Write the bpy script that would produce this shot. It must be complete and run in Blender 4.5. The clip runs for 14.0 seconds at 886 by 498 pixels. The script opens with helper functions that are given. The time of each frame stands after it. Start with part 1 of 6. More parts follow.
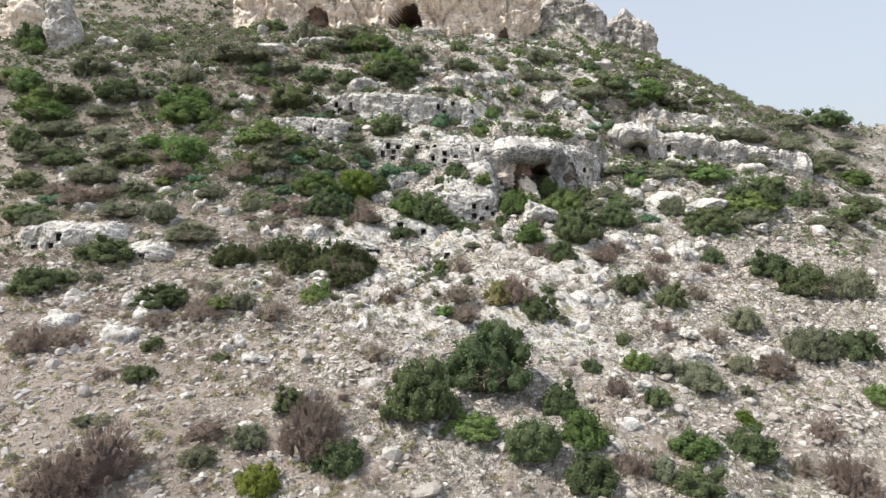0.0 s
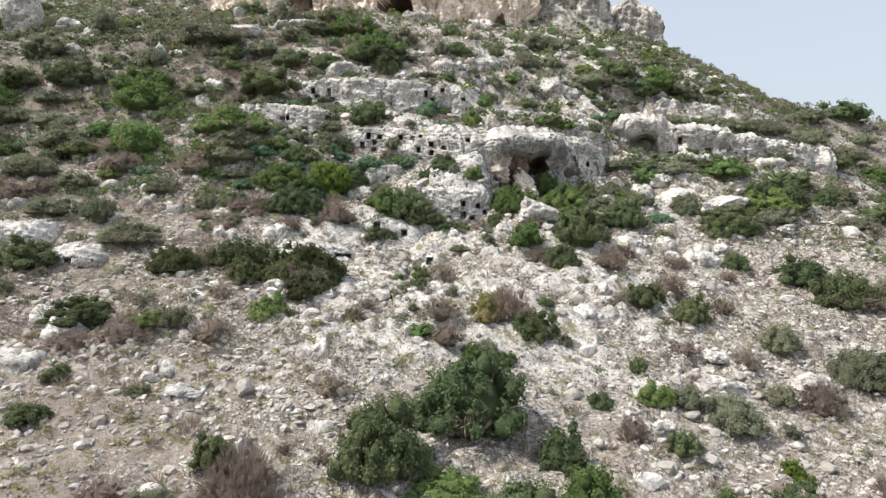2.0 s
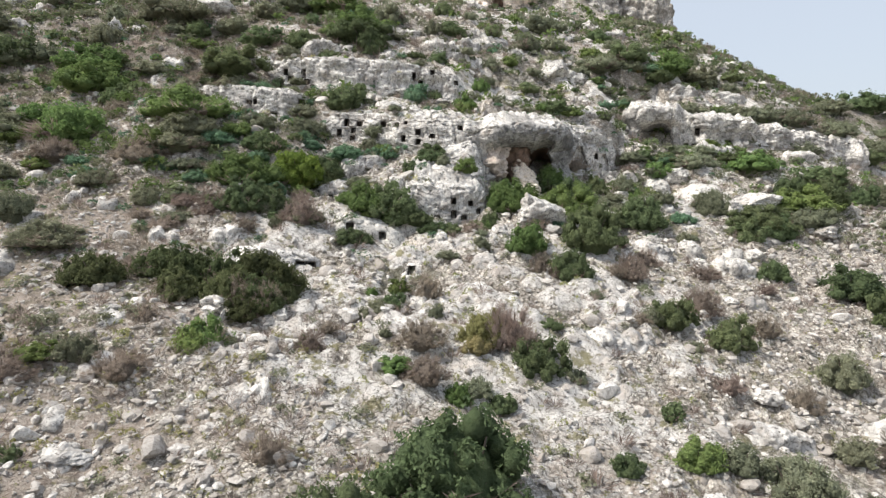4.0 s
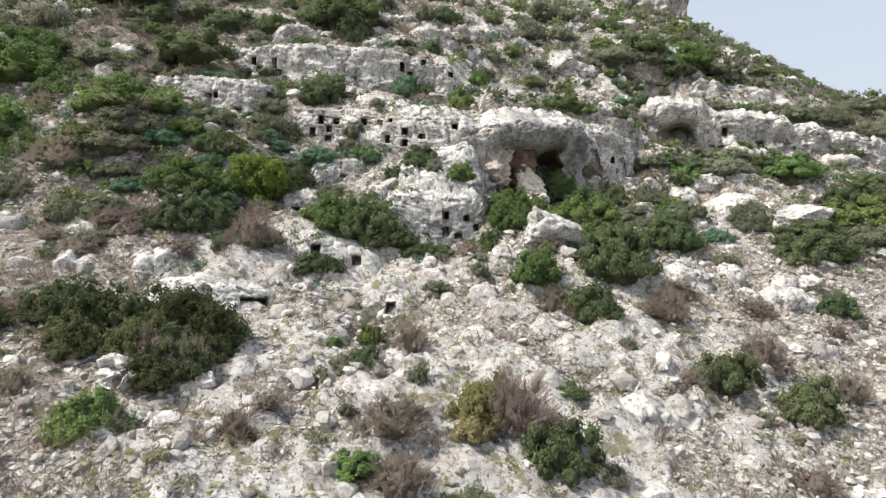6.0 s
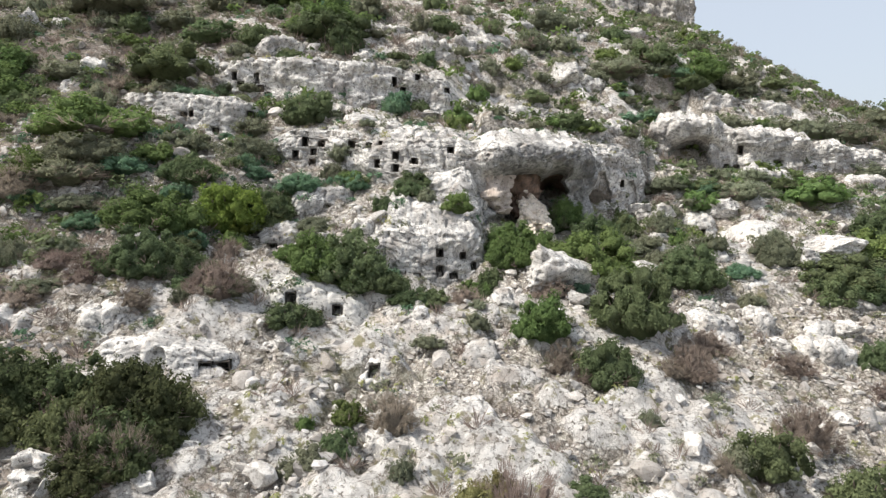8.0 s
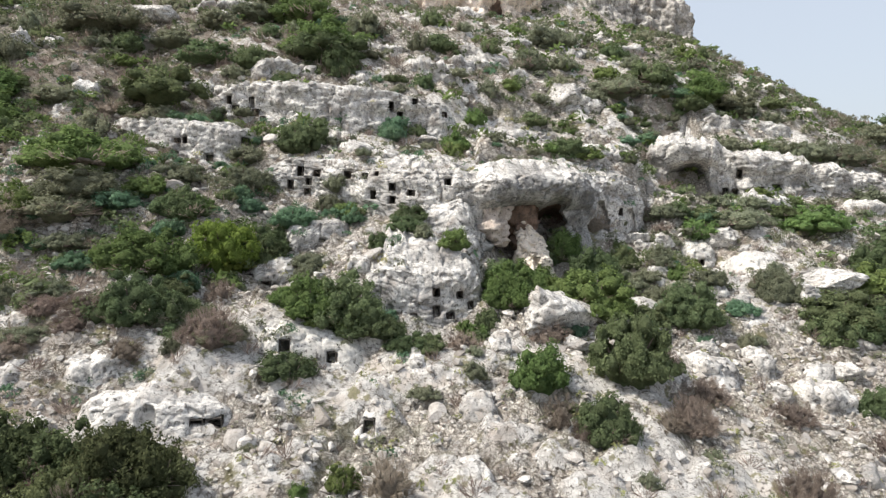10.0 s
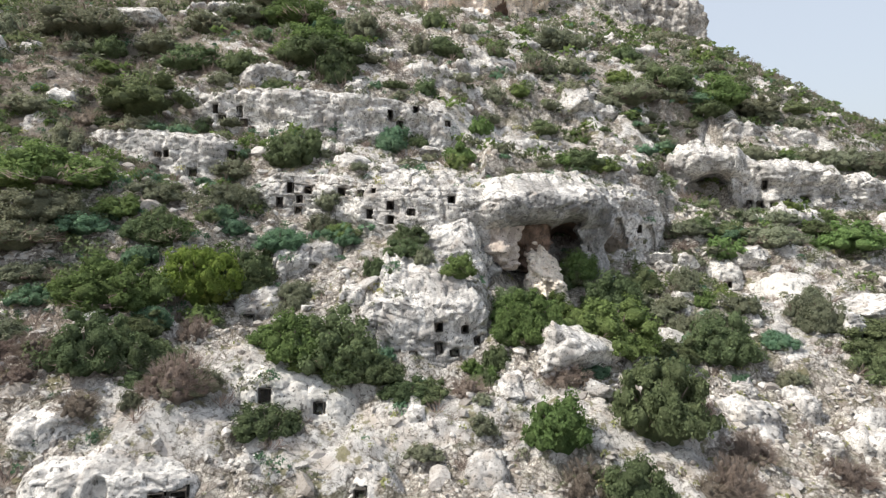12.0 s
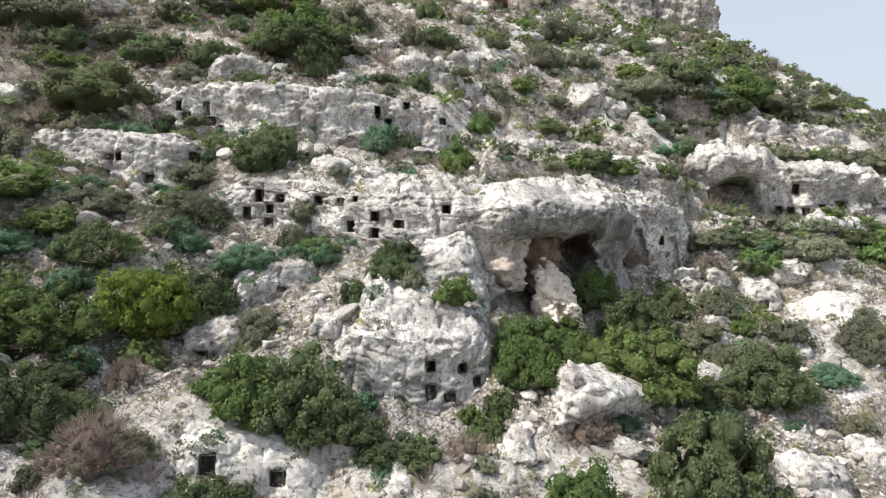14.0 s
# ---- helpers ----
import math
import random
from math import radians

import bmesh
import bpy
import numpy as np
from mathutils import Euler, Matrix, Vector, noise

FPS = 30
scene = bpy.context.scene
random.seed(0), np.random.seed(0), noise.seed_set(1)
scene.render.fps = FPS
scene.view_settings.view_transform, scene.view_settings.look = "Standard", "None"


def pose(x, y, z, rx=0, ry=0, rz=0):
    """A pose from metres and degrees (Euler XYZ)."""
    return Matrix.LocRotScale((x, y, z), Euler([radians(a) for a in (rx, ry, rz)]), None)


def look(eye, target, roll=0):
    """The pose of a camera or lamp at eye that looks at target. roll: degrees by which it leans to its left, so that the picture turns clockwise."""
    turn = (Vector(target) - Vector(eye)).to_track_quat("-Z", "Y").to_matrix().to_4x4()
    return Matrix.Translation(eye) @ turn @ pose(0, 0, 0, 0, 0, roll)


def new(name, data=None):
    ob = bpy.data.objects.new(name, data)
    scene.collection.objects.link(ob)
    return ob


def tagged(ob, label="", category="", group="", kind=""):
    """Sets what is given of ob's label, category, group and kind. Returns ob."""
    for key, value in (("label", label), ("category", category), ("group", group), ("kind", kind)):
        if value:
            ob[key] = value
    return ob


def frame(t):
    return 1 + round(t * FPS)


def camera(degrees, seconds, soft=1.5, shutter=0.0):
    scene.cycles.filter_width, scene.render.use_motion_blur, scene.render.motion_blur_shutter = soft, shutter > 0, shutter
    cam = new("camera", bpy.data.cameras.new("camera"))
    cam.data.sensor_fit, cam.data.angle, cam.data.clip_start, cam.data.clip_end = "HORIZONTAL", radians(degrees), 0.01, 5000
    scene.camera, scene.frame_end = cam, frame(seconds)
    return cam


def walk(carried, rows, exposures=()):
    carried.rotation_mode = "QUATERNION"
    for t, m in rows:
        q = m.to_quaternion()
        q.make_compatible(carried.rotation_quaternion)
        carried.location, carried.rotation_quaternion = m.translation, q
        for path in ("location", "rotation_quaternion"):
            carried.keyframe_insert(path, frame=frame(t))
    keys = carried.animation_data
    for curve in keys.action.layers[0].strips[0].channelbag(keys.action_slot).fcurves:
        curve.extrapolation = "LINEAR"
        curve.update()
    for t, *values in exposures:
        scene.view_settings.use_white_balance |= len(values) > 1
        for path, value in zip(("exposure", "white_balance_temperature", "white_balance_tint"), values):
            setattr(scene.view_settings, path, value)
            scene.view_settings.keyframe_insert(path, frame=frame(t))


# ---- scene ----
from mathutils.bvhtree import BVHTree

cam = camera(69.6, 14.0, soft=1.25)
PATH = [
    (0, (0.285, 1.587, 28.577), (0.277, 3.585, 28.503), -0.3),
    (0.5, (0.76, 4.183, 28.651), (0.749, 6.182, 28.577), -0.2),
    (1, (1.227, 6.873, 28.709), (1.217, 8.871, 28.633), -0.2),
    (1.5, (1.634, 9.606, 28.746), (1.626, 11.604, 28.668), -0.2),
    (2, (1.988, 12.427, 28.801), (1.984, 14.426, 28.721), -0.1),
    (2.5, (2.306, 15.283, 28.834), (2.306, 17.281, 28.752), -0.1),
    (3, (2.548, 18.134, 28.869), (2.55, 20.132, 28.783), 0.0),
    (5.5, (3.549, 32.866, 30.642), (3.563, 34.863, 30.541), 0.4),
    (6, (3.705, 35.868, 31.091), (3.72, 37.866, 30.991), 0.4),
    (6.5, (3.867, 38.464, 31.687), (3.88, 40.461, 31.588), 0.3),
    (7, (3.979, 40.239, 32.391), (3.992, 42.237, 32.292), 0.4),
    (7.5, (4.09, 41.292, 33.148), (4.104, 43.289, 33.053), 0.4),
    (8, (4.218, 41.784, 33.827), (4.233, 43.782, 33.736), 0.4),
    (10.5, (4.155, 43.39, 37.584), (4.183, 45.388, 37.487), 0.7),
    (11, (4.2, 44.619, 38.02), (4.231, 46.617, 37.925), 0.6),
    (11.5, (4.231, 46.244, 38.374), (4.261, 48.241, 38.281), 0.6),
    (12, (4.317, 48.059, 38.676), (4.329, 50.056, 38.583), 0.5),
    (12.5, (4.388, 50.169, 38.976), (4.4, 52.166, 38.882), 0.5),
    (13, (4.453, 52.271, 39.205), (4.466, 54.269, 39.11), 0.4),
    (13.5, (4.59, 54.339, 39.424), (4.603, 56.337, 39.332), 0.4),
    (14, (4.72, 55.85, 39.491), (4.736, 57.848, 39.403), 0.3),
]
walk(cam, [(t, look(eye, target, roll)) for t, eye, target, roll in PATH])

# ---- world, sun ----
SUN_TO = Vector((-0.58, -0.13, 0.80)).normalized()
world = bpy.data.worlds.new("world")
scene.world = world
world.use_nodes = True
wn = world.node_tree.nodes
sky = wn.new("ShaderNodeTexSky")
sky.sky_type = "NISHITA"
sky.sun_disc = False
sky.sun_elevation = math.asin(SUN_TO.z)
sky.sun_rotation = math.atan2(SUN_TO.x, SUN_TO.y)
sky.air_density, sky.dust_density, sky.ozone_density = 1.2, 4.0, 1.5
wn["Background"].inputs["Strength"].default_value = 0.155
haze = wn.new("ShaderNodeMix")
haze.data_type = "RGBA"
haze.inputs[0].default_value = 0.55
haze.inputs[7].default_value = (5.95, 6.3, 6.85, 1)
world.node_tree.links.new(sky.outputs[0], haze.inputs[6])
world.node_tree.links.new(haze.outputs[2], wn["Background"].inputs["Color"])
sun_lamp = bpy.data.lights.new("sun", "SUN")
sun_lamp.energy, sun_lamp.angle, sun_lamp.color = 5.0, radians(1.0), (1.0, 0.945, 0.86)
sun = new("sun", sun_lamp)
sun.matrix_world = look((0, 0, 0), tuple(-SUN_TO))
scene.view_settings.exposure = 0.0


# ---- noise and the hill's shape ----
def hash3(i, j, k):
    n = (i * 374761393 + j * 668265263 + k * 1274126177) & 0x7FFFFFFF
    n = ((n ^ (n >> 13)) * 1103515245) & 0x7FFFFFFF
    return ((n ^ (n >> 16)) & 0xFFFF) / 32767.5 - 1.0


def vnoise(x, y, z):
    """Smooth noise in -1..1 on arrays."""
    x, y, z = np.broadcast_arrays(np.asarray(x, float), np.asarray(y, float), np.asarray(z, float))
    xi, yi, zi = (np.floor(a).astype(np.int64) for a in (x, y, z))
    fx, fy, fz = x - xi, y - yi, z - zi
    fx, fy, fz = (f * f * (3 - 2 * f) for f in (fx, fy, fz))
    out = 0
    for a in (0, 1):
        wa = fx if a else 1 - fx
        for b in (0, 1):
            wb = fy if b else 1 - fy
            for c in (0, 1):
                out = out + wa * wb * (fz if c else 1 - fz) * hash3(xi + a, yi + b, zi + c)
    return out


def fbm(x, y, z, octaves=4, gain=0.5):
    total, amp = 0, 1.0
    for o in range(octaves):
        total = total + amp * vnoise(x * 2**o + 17 * o, y * 2**o + 5 * o, z * 2**o + 11 * o)
        amp *= gain
    return total


def ridged(x, y, z, octaves=3):
    total, amp = 0, 1.0
    for o in range(octaves):
        total = total + amp * (1 - 2 * np.abs(vnoise(x * 2**o + 31 * o, y * 2**o, z * 2**o + 7 * o)))
        amp *= 0.5
    return total


CX = [-110, -60, -30, -10, 10, 30, 55, 75, 90, 125]
CY = [-7.4, -7.7, -8.9, -6.0, -0.9, 8.3, 11.5, 24.0, 41.0, 56.0]
PS = [-160, -60, 0, 30, 55, 70, 85, 100, 115, 130, 150, 180, 240, 420]
PZ = [-40, -28, -9, 4.9, 14.97, 20.9, 26.5, 35, 44.7, 57.4, 68.7, 82.5, 118, 135]
# Rock faces: plan line of the face, the height of its upper edge along that line, and the step of the ground at it.
FACES = {}
FACES["A"] = ([(-14, 104.3, 41.6), (-9.8, 104.2, 43), (-7, 104, 42.7), (-4.3, 103.2, 42.6), (-1, 101.8, 41.9), (1.6, 100.7, 41.5), (4.2, 101.3, 41.7), (8, 102, 41.3)], 3.6)
FACES["B"] = ([(-22, 115.2, 51.5), (-18.3, 114.2, 51.8), (-14, 113.8, 52.1), (-10.5, 113.2, 51.6), (-6, 113.5, 51.6), (-2, 114.5, 51.6), (1, 115.4, 50.8), (6.5, 116.6, 50.3)], 2.8)
FACES["C"] = ([(-31, 110, 46.7), (-26, 109, 47.3), (-22, 108.4, 46.9), (-17, 108.5, 46.2), (-14, 108.7, 45.9)], 3.4)
FACES["D"] = ([(9, 119.2, 47.6), (13, 119, 47.9), (16, 120, 47.8), (21, 122.6, 47.2)], 2.4)
FACES["E"] = ([(-2.5, 91.6, 33.2), (0, 91, 33.4), (2.7, 91.2, 33), (5.6, 91.9, 33.1), (7.6, 93, 33.3), (8.6, 95, 33)], 3.0)
FACES["F"] = ([(-9.5, 96.5, 35.6), (-8, 96.2, 35.8), (-5.6, 98, 36.8), (-2.5, 98.6, 36.6)], 1.8)
FACES["F3"] = ([(-11.5, 92.8, 32.6), (-9.3, 92.6, 32.8), (-6, 93.2, 32.9)], 1.4)
FACES["G"] = ([(-8.5, 83.5, 28.4), (-6.5, 83.9, 29.6), (-5.5, 84.2, 29.8), (-2.8, 84.6, 28.9), (0.5, 84.8, 28)], 1.8)
FACES["G2"] = ([(-16.5, 77.2, 26.5), (-13, 77, 26.8), (-11, 77, 26.9), (-9, 77.6, 26.5), (-6.5, 78.2, 26)], 1.5)
FACES["W"] = ([(-1.6, 79.9, 24.9), (-0.6, 79.4, 25.3), (0.5, 79.1, 25.7), (2.4, 79.3, 25.1), (3.8, 79.9, 24.7)], 1.0)
FACES["K"] = ([(29.5, 108.2, 34.2), (32, 108, 34.9), (34.5, 108.6, 34.5)], 2.4)
FACES["H"] = ([(31, 124.8, 46), (34, 124, 47), (38.8, 125.2, 47), (44, 123.7, 45), (50.4, 124.9, 44.8), (62, 127.5, 43.6), (74, 129, 42)], 4.0)
FACES["I"] = ([(46, 135.2, 51.1), (51, 134.3, 51.4), (57, 134.8, 50.8)], 1.8)
FACES["L1"] = ([(-51, 76, 28.3), (-42.7, 74.8, 28.9), (-37, 75.5, 28.2)], 1.6)
FACES["L2"] = ([(-38, 74.2, 26.3), (-33.6, 72.6, 26.6), (-29.5, 73.2, 26)], 2.2)
FACES["S"] = ([(-13.5, 87.6, 30.6), (-12, 87.2, 30.9), (-9.5, 87.6, 30.6)], 1.4)
FACES["V"] = ([(8.3, 102.6, 41), (12, 104, 41.7), (17, 105, 42), (20, 109, 42.2), (24, 111, 42.3), (28.4, 114.6, 41.2)], 6.5)
FACES["T"] = ([(-56, 172, 97), (-40, 171.5, 101), (-20, 175, 102), (0, 176, 101), (20, 179, 97), (27, 181.5, 93)], 3.0)
# Behind a cave the ground steps up farther back.
BEHIND = {
    "T": [(-56, 173.3), (-40, 172.8), (-20, 176.3), (-17.5, 176.8), (-16.5, 189), (-5.5, 190), (-4.5, 177), (0, 177.3), (20, 180.3), (27, 182.8)],
    "V": [(8.2, 104), (9, 110.5), (17.2, 112.5), (19, 112), (24, 112.6), (28.4, 116)],
    "H": [(31, 126.2), (33, 126), (34, 133.5), (39.5, 134), (40.5, 126.5), (44, 125.2), (50.4, 126.4), (62, 129), (74, 130.4)],
}
SCARPS = [(BEHIND.get(key) or [(x, y + 1.3) for x, y, z in line], step) for key, (line, step) in FACES.items()]
# Hollows and humps of the hillside: place, half-widths, height.
DIPS = [
    (36.5, 119.5, 5, 3, -1.1), (-11, 182, 5.5, 6, -6.5), (-42, 172, 16, 8, -4.5), (32, 106, 4, 2.5, -0.9),
    (-2, 173, 26, 7, -1.6), (16, 100, 7, 5, -2.6), (19, 85, 5, 5, 1.2), (-28, 98, 9, 7, 2),
    (-31, 122, 7, 6, -3), (-16, 57, 9, 5, -1.2), (-40, 72, 10, 7, 1.4), (-9, 93.5, 4.5, 3.5, -1.6),
    (15, 116.8, 8, 2.6, -1.7), (51.5, 132, 6, 2.5, -1.8), (-11.7, 86, 2.2, 1.3, -1.1), (-9.7, 91.2, 2.5, 1.3, -0.9),
    (-7.2, 95.4, 3, 1.4, -0.8), (1.3, 78.1, 3, 1.5, -0.7), (29, 191, 8, 9, 7.5), (35, 183.5, 8, 6, 3.6),
    (76, 165, 18, 22, -3.2), (13.5, 100.5, 4.5, 4, -1.6), (13, 106, 5, 4, -2.2), (32, 108, 4, 4, -1.5),
    (-17, 112.3, 5, 3, -2.2), (-20, 107, 7, 2.5, -1.2), (45, 122.5, 10, 2.5, -1), (36.5, 121.5, 5, 3.5, -2.9),
    (36.6, 127, 3.8, 4.4, -5.2), (47, 123.6, 7.5, 2, -1.3), (4.5, 89.3, 4.5, 2.6, -2),
]


def knots(v, xs, ys, blur):
    return sum(np.interp(v + d * blur, xs, ys) for d in (-1, -0.5, 0, 0.5, 1)) / 5


def slope(x, y):
    """Height of the hillside before the terraces behind the rock faces are levelled."""
    x, y = np.asarray(x, float), np.asarray(y, float)
    z = knots(y - knots(x, CX, CY, 8), PS, PZ, 5)
    for line, h in SCARPS:
        lx, ly = np.array(line).T
        g = y - np.interp(x, lx, ly)
        side = np.clip((x - lx[0] + 1.5) / 3, 0, 1) * np.clip((lx[-1] + 1.5 - x) / 3, 0, 1)
        z = z + 0.5 * h * np.tanh(g / 0.7) * np.exp(-((g / 7.0) ** 2)) * side
    for px, py, sx, sy, dz in DIPS:
        z = z + dz * np.exp(-(((x - px) / sx) ** 2) - ((y - py) / sy) ** 2)
    crest = np.interp(x, [-200, 15, 42, 62, 90, 125, 400], [420, 420, 225, 184, 184, 190, 300])
    back = y - crest
    z = z - 0.9 * np.where(back > 25, back, 25 * np.log1p(np.exp(np.clip(back, -200, 25) / 6)) / np.log1p(np.exp(25 / 6)))
    return z


# Behind the lip of a face the ground starts no higher than the face itself.
TERRACES = []
for key, (line, step) in FACES.items():
    if key not in ("T", "V"):
        lx, ly, lz = np.array(line).T
        TERRACES.append((lx, ly, np.minimum(0, lz + 0.5 - slope(lx, ly + 2.8))))


def hill(x, y):
    """Height of the bare hillside."""
    x, y = np.asarray(x, float), np.asarray(y, float)
    z = slope(x, y)
    for lx, ly, fall in TERRACES:
        g = y - np.interp(x, lx, ly)
        side = np.clip((x - lx[0] + 2) / 4, 0, 1) * np.clip((lx[-1] + 2 - x) / 4, 0, 1)
        z = z + np.interp(x, lx, fall) * np.clip((g - 0.2) / 1.4, 0, 1) * np.exp(-((np.clip(g - 3, 0, None) / 3.5) ** 2)) * side
    return z


def cells(x, y, seed):
    """Broken plates: a height, a tilt and the nearness of a crack for each point."""
    xi, yi = np.floor(x).astype(np.int64), np.floor(y).astype(np.int64)
    f1 = np.full(np.shape(x), 9.0)
    f2, top = f1.copy(), f1 * 0
    for a in (-1, 0, 1):
        for b in (-1, 0, 1):
            cx, cy = xi + a, yi + b
            dx = cx + 0.5 + 0.45 * hash3(cx, cy, seed + 0 * cx) - x
            dy = cy + 0.5 + 0.45 * hash3(cx, cy, seed + 1 + 0 * cx) - y
            d = np.hypot(dx, dy)
            h = hash3(cx, cy, seed + 2 + 0 * cx) + 0.8 * (dx * hash3(cx, cy, seed + 3 + 0 * cx) + dy * hash3(cx, cy, seed + 4 + 0 * cx))
            near = d < f1
            f2 = np.where(near, f1, np.minimum(f2, d))
            top = np.where(near, h, top)
            f1 = np.minimum(f1, d)
    return top, np.clip((f2 - f1) / 0.25, 0, 1)


def bareness(x, y):
    """How much bare rock shows: 0 soil, 1 rock."""
    v = 0.80 + 0.6 * fbm(x / 9, y / 9, 4.7, 3) + 0.25 * vnoise(x / 2.1, y / 2.1, 8.8)
    v = v - 0.10 * np.clip((-12 - x) / 10, 0, 1) - 0.04 * np.clip((y - 94) / 10, 0, 1)
    v = v - 0.24 * np.clip((72 - y) / 14, 0, 1) * np.clip((4 - x) / 14, 0, 1)
    v = v + 0.20 * np.clip((y - 60) / 10, 0, 1) * np.clip((x + 16) / 6, 0, 1)
    v = v + 0.35 * np.exp(-(((x + 5) / 8) ** 2) - ((y - 93) / 7) ** 2)
    v = v - 0.22 * np.clip((66 - y) / 12, 0, 1) * np.clip((26 - x) / 24, 0.35, 1) - 0.18 * np.clip((-10 - x) / 10, 0, 1)
    return np.clip(v, 0.08, 1)


def outcrop(x, y):
    """How much smooth bedrock lies open: 0 loose stones and soil, 1 bare rock."""
    zone = np.exp(-(((x - 5) / 23) ** 4) - ((y - 76) / 14) ** 4) + 0.5 * np.exp(-(((x - 6) / 26) ** 4) - ((y - 52) / 12) ** 4) + np.exp(-(((x - 33) / 6) ** 2) - ((y - 101) / 7) ** 2) + 0.8 * np.exp(-(((x - 2) / 9) ** 2) - ((y - 96) / 5) ** 2)
    zone = zone + 0.9 * np.exp(-(((x - 14) / 9) ** 2) - ((y - 121.5) / 4) ** 2) + 0.8 * np.exp(-(((x - 5) / 16) ** 2) - ((y - 109) / 3.5) ** 2)
    zone = zone + 0.8 * np.clip(2.2 * fbm(x / 8, y / 3.2, 77.7, 3), 0, 1) * np.clip((y - 98) / 8, 0, 1) * np.clip((x + 40) / 20, 0.3, 1)
    v = 0.50 + 1.1 * fbm(x / 4.2, y / 3.0, 31.7, 3) + 0.35 * vnoise(x / 1.1, y / 0.9, 44.1)
    return np.clip(v * 2.4, 0, 1) * np.clip(zone, 0, 1)


def ground_shape(x, y):
    """Height of the ground with its relief, and how bare its rock is."""
    x, y = np.asarray(x, float), np.asarray(y, float)
    bare = bareness(x, y)
    wx, wy = x + 0.5 * vnoise(x / 1.3, y / 1.3, 2.2), y + 0.5 * vnoise(x / 1.3, y / 1.3, 6.6)
    plate, crack = cells(wx / 2.3, wy / 1.7, 3)
    chip, chink = cells(wx / 0.95, wy / 0.8, 23)
    z = hill(x, y) + 0.5 * fbm(x / 7, y / 7, 0.5, 3) + 0.10 * fbm(x / 1.4, y / 1.4, 9.1, 3)
    slab = outcrop(x, y)
    z = z + bare * (1 - 0.7 * slab) * (0.46 * plate * crack + 0.27 * chip * chink - 0.20 * (1 - chink) - 0.14 * (1 - crack)) - 0.05
    z = z + slab * (0.05 + 1.7 * np.minimum(np.abs(vnoise(wx / 2.6, wy / 1.7, 12.5)), 0.42) + 0.45 * np.abs(vnoise(wx / 1.1, wy / 0.8, 15.5)) + 0.10 * fbm(x / 0.5, y / 0.5, 17.5, 2))
    return z, bare * np.clip(0.25 + 0.75 * chink * (0.5 + 0.5 * crack), 0, 1) + 0.12 * np.clip(plate, 0, 1) * bare


def heathland(x, y):
    """How much dry turf and heath covers the ground: 0 none, 1 all."""
    v = 0.02 + 0.29 * np.clip((y - 92) / 14, 0, 1) + 0.25 * np.clip((-6 - x) / 12, 0, 1) * np.clip((y - 56) / 14, 0, 1) - 0.2 * np.exp(-(((x - 3) / 7) ** 2) - ((y - 96) / 6) ** 2) + 0.12 * np.clip((y - 118) / 20, 0, 1) + 0.22 * np.clip((-30 - x) / 20, 0, 1) * np.clip((y - 110) / 30, 0, 1) + 0.20 * np.clip((66 - y) / 14, 0, 1) * np.clip((-4 - x) / 14, 0, 1)
    v = v + 0.28 * fbm(x / 7, y / 5, 21.3, 3) - 0.5 * np.exp(-(((x - 32) / 9) ** 2) - ((y - 100) / 9) ** 2)
    return np.clip(v, 0, 1)


def ground_z(x, y):
    return ground_shape(x, y)[0]


def sheet(name, xs, ys, zs, mat):
    """A grid mesh over nx by ny points."""
    ny, nx = zs.shape
    me = bpy.data.meshes.new(name)
    co = np.stack([xs, ys, zs], -1).reshape(-1, 3)
    i = np.arange(ny * nx).reshape(ny, nx)
    quads = np.stack([i[:-1, :-1], i[:-1, 1:], i[1:, 1:], i[1:, :-1]], -1).reshape(-1, 4)
    fill_mesh(me, co, quads)
    me.materials.append(mat)
    return me


def fill_mesh(me, co, faces, smooth=True):
    co, faces = np.asarray(co, np.float32), np.asarray(faces, np.int32)
    n, k = faces.shape
    me.vertices.add(len(co))
    me.vertices.foreach_set("co", co.ravel())
    me.loops.add(n * k)
    me.loops.foreach_set("vertex_index", faces.ravel())
    me.polygons.add(n)
    me.polygons.foreach_set("loop_start", np.arange(n, dtype=np.int32) * k)
    me.polygons.foreach_set("use_smooth", np.full(n, smooth))
    me.update(calc_edges=True)
    return me


# ---- materials ----
def material(name, rough=0.9):
    m = bpy.data.materials.new(name)
    m.use_nodes = True
    nt = m.node_tree
    b = nt.nodes["Principled BSDF"]
    b.inputs["Roughness"].default_value = rough
    b.inputs["Specular IOR Level"].default_value = 0.2
    return m, nt, b


def node(nt, kind, **values):
    n = nt.nodes.new(kind)
    for k, v in values.items():
        n.inputs[k.replace("_", " ")].default_value = v
    return n


def noise_node(nt, coord, scale, detail=4.0, rough=0.6, stretch=None):
    if stretch:
        mp = nt.nodes.new("ShaderNodeMapping")
        mp.inputs["Scale"].default_value = stretch
        nt.links.new(coord, mp.inputs[0])
        coord = mp.outputs[0]
    n = node(nt, "ShaderNodeTexNoise", Scale=scale, Detail=detail, Roughness=rough)
    nt.links.new(coord, n.inputs["Vector"])
    return n.outputs["Fac"]


def ramp(nt, fac, stops):
    r = nt.nodes.new("ShaderNodeValToRGB")
    while len(r.color_ramp.elements) < len(stops):
        r.color_ramp.elements.new(0.5)
    for e, (p, c) in zip(r.color_ramp.elements, stops):
        e.position, e.color = p, ((c, c, c) if isinstance(c, float) else c) + (1,)
    nt.links.new(fac, r.inputs[0])
    return r.outputs[0]


